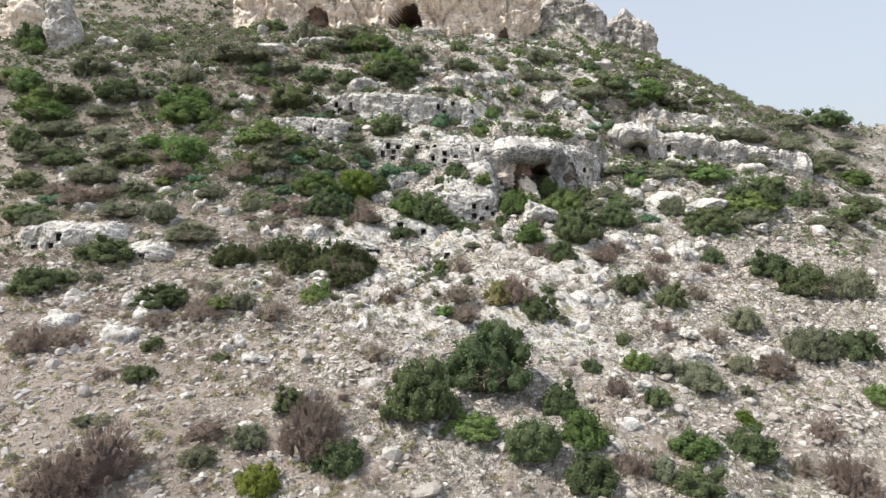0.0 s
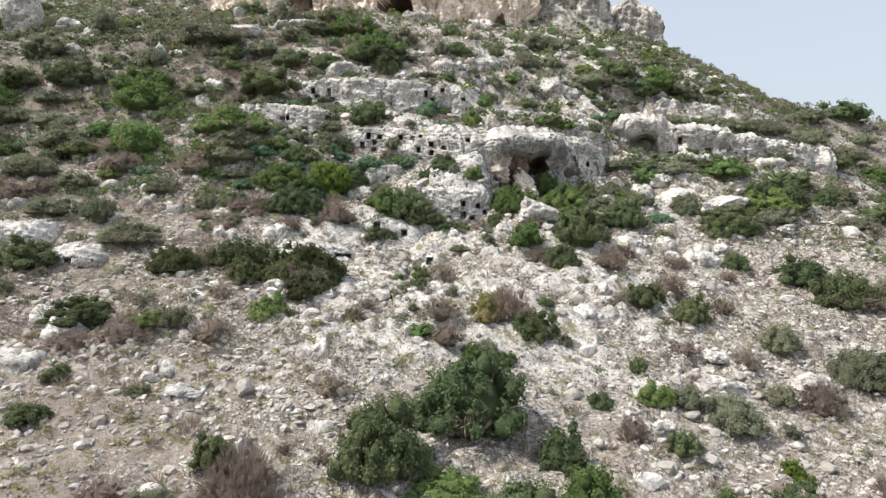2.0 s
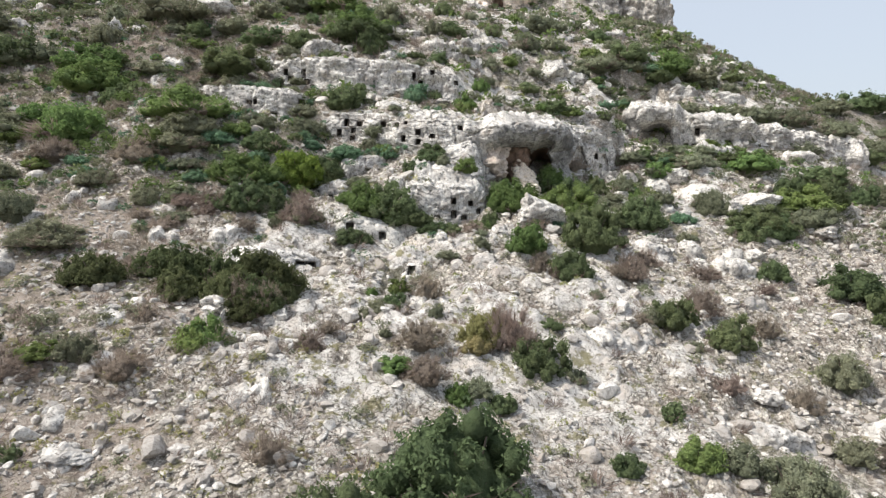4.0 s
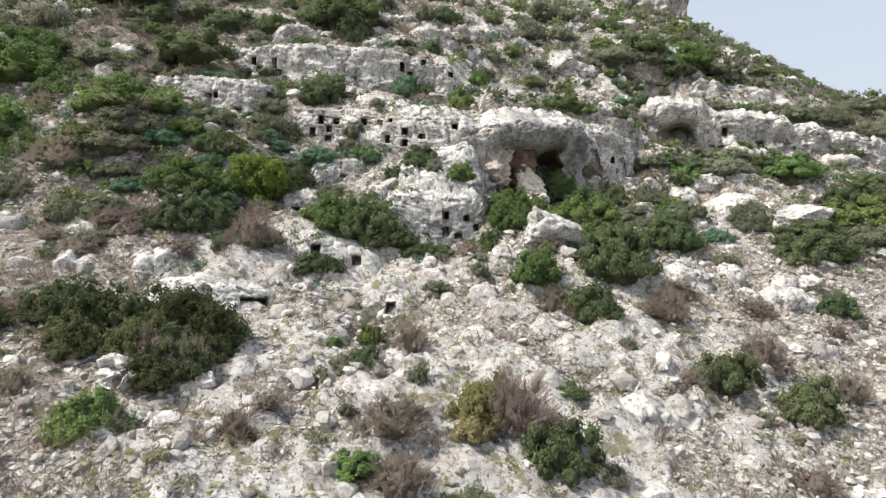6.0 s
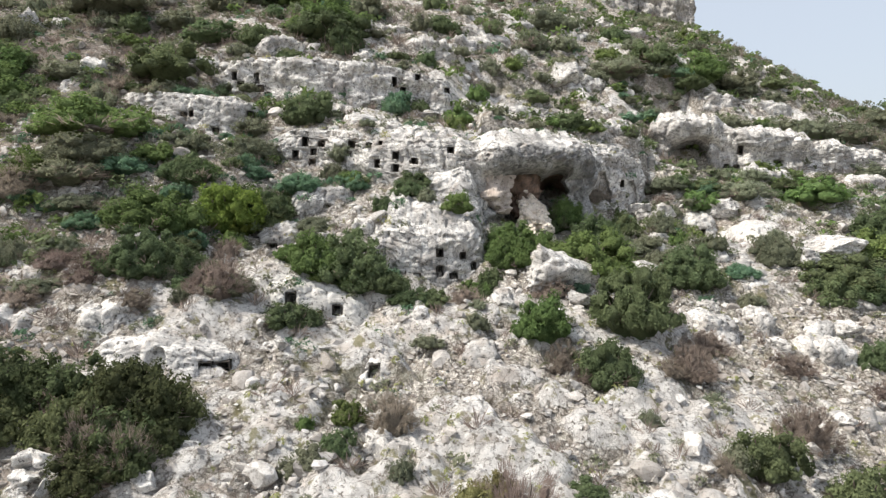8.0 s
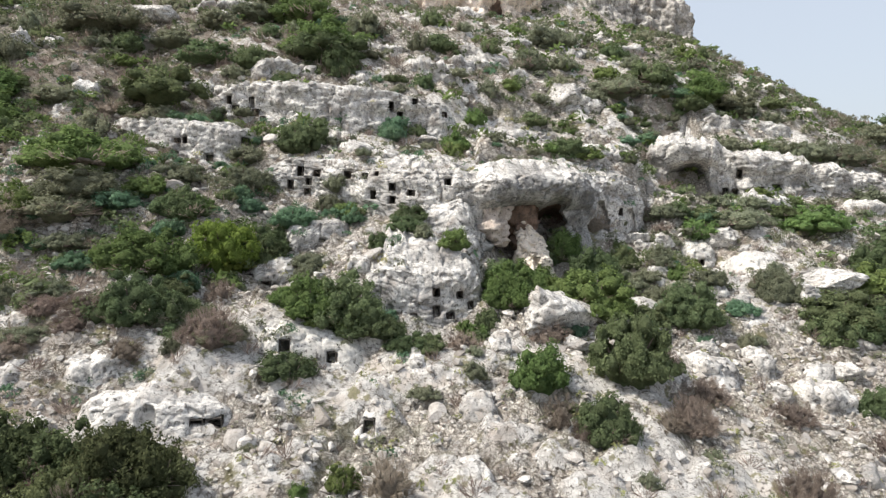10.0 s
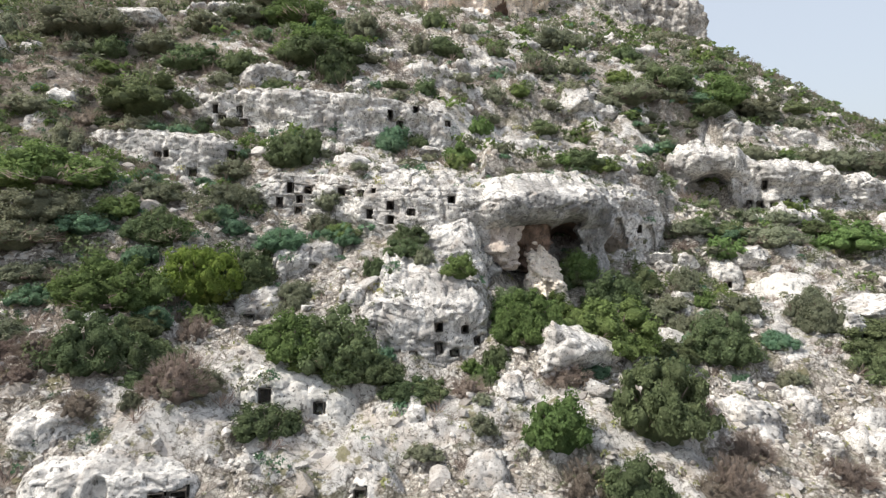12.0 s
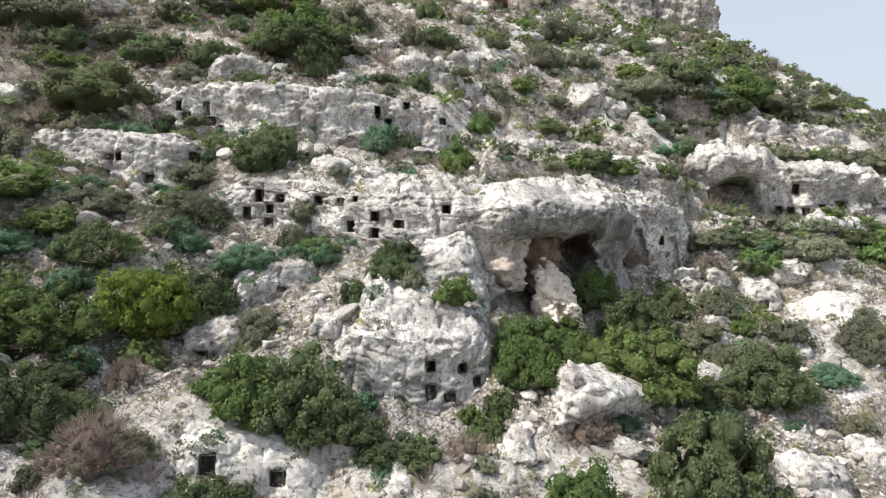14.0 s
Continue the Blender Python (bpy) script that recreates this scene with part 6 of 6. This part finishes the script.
# Thickets below the caves, on the terraces between the tomb ledges and along the ridge.
for x, y, r, h in (
    (10, 96.1, 1.47, 1.70), (8.3, 90.9, 1.08, 1.49), (16.7, 93.9, 1.39, 2.01), (20, 98.3, 1.49, 1.79),
    (21.1, 93.5, 1.70, 1.53), (-9.5, 107.7, 2.15, 2.50), (-13.3, 116.2, 1.30, 1.17), (-10.2, 95.1, 1.56, 2.32),
    (1.7, 97.2, 1.50, 1.30), (19, 114.1, 2.51, 1.41), (31, 113.6, 1.55, 1.33), (45.7, 117.3, 1.38, 1.29),
):
    shrub("dark", x, y, r, h)
for x, y, r, h in (
    (13.6, 100.9, 1.96, 1.89), (9.7, 91.9, 1.19, 2.16), (16.7, 104.8, 1.85, 2.57), (16.5, 99, 1.73, 1.82),
    (17.8, 93.8, 1.12, 1.34), (7.3, 89.6, 1.24, 1.55), (6.1, 110.9, 1.20, 1.73), (41.9, 117.3, 1.52, 1.16),
    (32.6, 111.3, 2.02, 1.75),
):
    shrub("green", x, y, r, h)
for x, y, r, h in (
    (19.3, 102.6, 1.54, 1.97), (23.8, 96, 1.07, 1.42), (30.5, 97.4, 1.41, 1.23), (25.8, 92.6, 0.60, 1.21),
    (-13.3, 100, 1.09, 1.23), (-7.5, 99.4, 0.83, 0.79), (-3, 103.4, 0.76, 1.14), (-3.7, 100.4, 1.29, 1.43),
    (-8.8, 99.6, 0.83, 0.80), (-6.5, 114.2, 1.18, 1.14), (-0.7, 113.4, 1.58, 1.84), (-23.6, 110.1, 0.87, 1.06),
    (-20.8, 110.4, 1.03, 0.84), (-14.3, 109.6, 0.70, 0.83), (-17.1, 93, 0.97, 1.35), (-14.2, 88.5, 1.00, 1.14),
    (-8.3, 98.2, 1.47, 1.62),
):
    shrub("blue", x, y, r, h)
for x, y, r, h in (
    (21.2, 101.5, 1.50, 1.93), (25.5, 102.1, 1.22, 2.12), (25.2, 96.8, 2.31, 2.85), (-13.1, 103.4, 1.88, 2.13),
    (-5.6, 102.2, 1.41, 1.94), (-21.4, 111.8, 1.41, 1.16), (-19.7, 109.4, 1.16, 1.12), (-5.7, 92.1, 1.16, 1.40),
    (-13, 84.4, 1.34, 2.39), (-2.9, 105.4, 0.90, 0.69), (3.2, 112.6, 1.03, 0.87), (11, 111.2, 0.81, 1.25),
    (17.6, 114.1, 1.27, 1.02), (26.5, 116.1, 0.95, 1.52), (37, 115.4, 1.47, 1.24), (28.3, 113.8, 1.05, 1.22),
    (39.3, 112.3, 1.53, 1.18), (35, 100.9, 1.65, 3.49), (28.2, 110.1, 1.58, 1.52),
):
    shrub("olive", x, y, r, h)
for x, y, r, h in (
    (-85.9, 136.9, 2.73, 3.17), (-69.5, 112.8, 4.00, 3.85), (-44.4, 112.4, 3.98, 3.07), (-78.5, 120.3, 3.43, 3.30),
    (-10.1, 126, 4.46, 3.00), (44.1, 141.9, 2.81, 1.75), (47.7, 102.8, 3.65, 2.81),
):
    shrub("green", x, y, r, h)
for x, y, r, h in (
    (-57.4, 115.5, 4.09, 3.54), (-93.3, 166.1, 2.49, 2.57), (-42, 157.4, 3.90, 2.81), (88.4, 168.1, 2.97, 1.39),
    (73.9, 130.5, 2.87, 1.60), (66.5, 108.7, 3.10, 2.24), (-52.6, 83, 2.95, 2.27),
):
    shrub("dark", x, y, r, h)
for x, y, r, h in (
    (-66, 124.4, 4.41, 2.97), (-39.8, 129.3, 5.47, 3.07), (-20.6, 148.2, 4.39, 2.26), (-25.2, 132.1, 2.95, 1.69),
    (49, 139.2, 3.35, 1.99), (56, 130.9, 3.43, 1.87), (61, 126.9, 2.79, 1.56), (57.2, 112.6, 2.23, 1.62),
    (84, 155, 3.08, 1.59), (100.5, 165, 3.63, 1.69), (51.6, 130.2, 2.58, 1.33), (-59.7, 99.3, 3.18, 2.04),
    (-50.2, 92.8, 3.29, 1.90), (-45.8, 96.9, 3.10, 1.99), (-40.8, 81.8, 2.62, 1.40), (-24.6, 95.2, 3.37, 2.27),
):
    shrub("olive", x, y, r, h)
for x, y, r, h in (
    (-57, 96.9, 2.08, 1.67), (-32.6, 89.2, 1.60, 1.23),
):
    shrub("blue", x, y, r, h)
for x, y, r, h in (
    (-48.1, 86, 2.45, 1.47), (-37.8, 91.4, 2.60, 1.57), (-28.3, 91, 2.59, 1.56),
):
    shrub("dry", x, y, r, h)

# ---- low scrub, dry herbs and grass between the shrubs ----
def strewn(name, label, kind, count, box, r0, r1, seed, patch=0.0, leaves=36, leaf=0.32):
    """Many small plants as one mass."""
    rng = np.random.default_rng(seed)
    x, y = rng.uniform(box[0], box[1], count), rng.uniform(box[2], box[3], count)
    keep = (fbm(x / 9, y / 9, seed * 1.7, 3) > rng.uniform(-0.8, 0.6, count) + patch) & ~(near_face(x, y, 2.2, 1.6) & (rng.uniform(0, 1, count) < (0.6 if r1 > 0.6 else 0.3)))
    x, y = x[keep], y[keep]
    n = len(x)
    z = ground_z(x, y)
    tops = []
    for s in range(4):
        me = crown_mesh("tuft", kind, 900 + seed * 10 + s, leaves, leaf, 0.75, 5, False)
        co = np.empty(len(me.vertices) * 3, np.float32)
        me.vertices.foreach_get("co", co)
        tops.append(co.reshape(-1, 3))
        bpy.data.meshes.remove(me)
    m = min(len(t) for t in tops)
    tops = np.array([t[:m] for t in tops])[rng.integers(0, 4, n)]
    r = r0 + (r1 - r0) * rng.uniform(0, 1, n) ** 2
    a = rng.uniform(0, 6.283, n)
    c, s = np.cos(a)[:, None], np.sin(a)[:, None]
    co = np.stack([(tops[..., 0] * c - tops[..., 1] * s) * r[:, None], (tops[..., 0] * s + tops[..., 1] * c) * r[:, None], tops[..., 2] * r[:, None]], -1)
    co += np.stack([x, y, z - 0.05], 1)[:, None, :]
    me = bpy.data.meshes.new(name)
    fill_mesh(me, co.reshape(-1, 3), np.arange(n * m).reshape(-1, 3), False)
    me.materials.append(LEAF[kind])
    return tagged(new(name, me), label, "scrub", kind="stuff")


strewn("scrub", "low grey olive scrub scattered over the slope", "olive", 1500, (-55, 70, 36, 112), 0.2, 0.8, 1, 0.05, 90, 0.17)
strewn("scrub", "dry brown herbs and twigs among the stones", "dry", 2600, (-55, 60, 36, 112), 0.2, 0.8, 2, 0.05, 60)
strewn("scrub", "dark green scrub on the upper slope", "dark", 520, (-100, 95, 112, 184), 0.6, 1.8, 3, -0.1, 80, 0.2)
strewn("scrub", "grey olive scrub on the upper slope", "olive", 2600, (-100, 120, 108, 188), 0.4, 1.5, 4, -0.25, 54, 0.24)
strewn("scrub", "pale green herbs between the stones", "herb", 5200, (-50, 60, 36, 112), 0.12, 0.5, 5, 0.05, 36, 0.24)
strewn("scrub", "dense olive and brown scrub on the flank", "olive", 420, (-62, -14, 62, 114), 0.4, 1.3, 6, -0.3, 240, 0.12)
strewn("scrub", "dry brown heath on the flank", "dry", 1500, (-62, -8, 60, 114), 0.4, 1.2, 7, -0.2, 90, 0.16)
strewn("scrub", "dark evergreen scrub on the flank", "dark", 120, (-60, -16, 84, 116), 0.7, 1.9, 8, -0.2, 240, 0.12)
strewn("scrub", "dry brown heath on the upper slope", "dry", 1500, (-90, 110, 108, 185), 0.4, 1.3, 9, -0.1, 60)
strewn("scrub", "fresh green scrub on the upper slope", "green", 900, (-110, 60, 104, 182), 0.5, 1.8, 10, 0.0)
strewn("scrub", "rounded blue green spurge on the upper slope", "blue", 700, (-110, 60, 98, 180), 0.4, 1.2, 11, 0.0)
strewn("scrub", "olive scrub on the far flank", "olive", 1100, (-130, -44, 56, 165), 0.5, 1.7, 12, -0.2)
strewn("scrub", "dark scrub on the far flank", "dark", 500, (-130, -44, 60, 165), 0.7, 2.1, 13, -0.1)
strewn("scrub", "olive scrub on the ridge flank", "olive", 1900, (44, 150, 88, 194), 0.4, 1.5, 14, -0.4, 48, 0.26)
strewn("scrub", "mixed olive scrub above the cliff end", "olive", 700, (-150, -50, 160, 225), 0.6, 2.0, 36, -0.4, 48, 0.26)
strewn("scrub", "dark scrub above the cliff end", "dark", 300, (-150, -50, 160, 225), 0.7, 2.2, 37, -0.3, 60, 0.24)
strewn("scrub", "olive scrub on the bank beside the upper tombs", "olive", 240, (-46, -15, 106, 130), 0.4, 1.1, 38, -0.5, 110, 0.16)
strewn("scrub", "dry brown heath on the bank beside the upper tombs", "dry", 420, (-46, -15, 106, 130), 0.35, 0.9, 39, -0.5, 70, 0.2)
strewn("scrub", "dry brown heath on the ridge flank", "dry", 900, (44, 150, 88, 194), 0.4, 1.2, 34, -0.2, 48, 0.26)
strewn("scrub", "fresh green scrub on the ridge flank", "green", 500, (40, 140, 88, 190), 0.5, 1.4, 35, -0.2, 54, 0.24)
strewn("scrub", "mixed green scrub below the cave cliff", "green", 50, (14, 66, 111, 118), 0.7, 1.6, 15, -0.2, 260, 0.12)
strewn("scrub", "dark evergreen scrub below the cave cliff", "dark", 70, (14, 68, 110, 118), 0.7, 1.6, 16, -0.2, 260, 0.12)
strewn("scrub", "grey olive scrub below the cave cliff", "olive", 240, (14, 66, 94, 119), 0.5, 1.3, 17, -0.1, 240, 0.11)
strewn("scrub", "dark scrub on the shrubby terrace", "dark", 80, (-40, -10, 84, 113), 0.8, 2.0, 18, -0.2, 260, 0.12)
strewn("scrub", "fresh green scrub on the shrubby terrace", "green", 120, (-40, -10, 86, 113), 0.7, 1.7, 19, -0.2, 260, 0.12)
strewn("scrub", "blue green spurge on the shrubby terrace", "blue", 120, (-36, -6, 90, 114), 0.6, 1.2, 20, -0.1, 240, 0.11)
strewn("scrub", "dark scrub on the high flank", "dark", 260, (-115, -18, 124, 172), 0.7, 1.9, 21, -0.2, 80, 0.2)
strewn("scrub", "grey olive scrub on the high flank", "olive", 700, (-115, -10, 122, 174), 0.6, 1.7, 22, -0.2)
strewn("scrub", "grey brown heath on the shrubby terrace", "dry", 700, (-50, -8, 84, 118), 0.35, 0.95, 23, -0.2, 90, 0.16)
strewn("scrub", "small spurge domes on the shrubby terrace", "blue", 420, (-60, 6, 72, 122), 0.35, 0.9, 24, -0.1, 120, 0.15)
strewn("scrub", "dry brown scrub on the lower slope", "dry", 420, (-48, -4, 36, 64), 0.4, 1.1, 25, -0.1, 110, 0.15)
strewn("scrub", "pale herbs and grass on the lower slope", "herb", 900, (-48, 0, 36, 66), 0.2, 0.6, 26, -0.1, 40, 0.22)
strewn("scrub", "green scrub below the cave", "green", 46, (13, 30, 97, 107), 0.6, 1.4, 27, -0.3, 280, 0.11)
strewn("scrub", "dark scrub below the cave", "dark", 46, (13, 32, 96, 107), 0.6, 1.4, 28, -0.3, 280, 0.11)
strewn("scrub", "dark scrub under the skyline", "dark", 260, (14, 85, 128, 184), 0.6, 1.5, 29, -0.2, 80, 0.2)
strewn("scrub", "green scrub under the skyline", "green", 260, (14, 85, 128, 184), 0.6, 1.6, 30, -0.2)
strewn("scrub", "olive scrub under the skyline", "olive", 420, (14, 90, 128, 184), 0.5, 1.6, 31, -0.2)
strewn("scrub", "dark scrub above the tombs", "dark", 230, (-64, -6, 117, 142), 0.6, 1.7, 32, -0.2)
strewn("scrub", "dry heath above the tombs", "dry", 420, (-64, 10, 114, 142), 0.4, 1.2, 33, -0.2, 60)

# Small plants rooted in the tops of the rock faces.
tuft_rng = random.Random(77)
for kind, word, count in (("olive", "grey olive", 420), ("dry", "dry brown", 360), ("blue", "blue green", 130), ("herb", "pale green", 90)):
    tops = [crown_mesh("tuft", kind, 1300 + k, 84, 0.145, 0.75, 6, False) for k in range(3)]
    shapes = []
    for me in tops:
        co = np.empty(len(me.vertices) * 3, np.float32)
        me.vertices.foreach_get("co", co)
        shapes.append(co.reshape(-1, 3))
        bpy.data.meshes.remove(me)
    grown = []
    while len(grown) < count:
        line = tuft_rng.choice([FACES[k][0] for k in "ABCDEFGVHI"] + [FACES["F3"][0], FACES["A"][0], FACES["V"][0]])
        k = tuft_rng.randrange(len(line) - 1)
        f, back, r = tuft_rng.random(), tuft_rng.uniform(-1.0, 7.0), 0.2 + 0.7 * tuft_rng.random() ** 2
        x, y = line[k][0] + f * (line[k + 1][0] - line[k][0]), line[k][1] + f * (line[k + 1][1] - line[k][1]) + back
        place, normal, _, _ = ROCK_TOPS.ray_cast(Vector((x, y, 70)), Vector((0, 0, -1)), 80)
        if place is None or abs(normal.z) < 0.45:
            grown.append(None)
            continue
        grown.append(tuft_rng.choice(shapes) * r + np.array([x, y, place.z - 0.05]))
    co = np.concatenate([g for g in grown if g is not None])
    me = bpy.data.meshes.new("rock_plants")
    fill_mesh(me, co, np.arange(len(co)).reshape(-1, 3), False)
    me.materials.append(LEAF[kind])
    tagged(new("rock_plants", me), word + " small plants rooted in cracks of the limestone ledges", "scrub", kind="stuff")
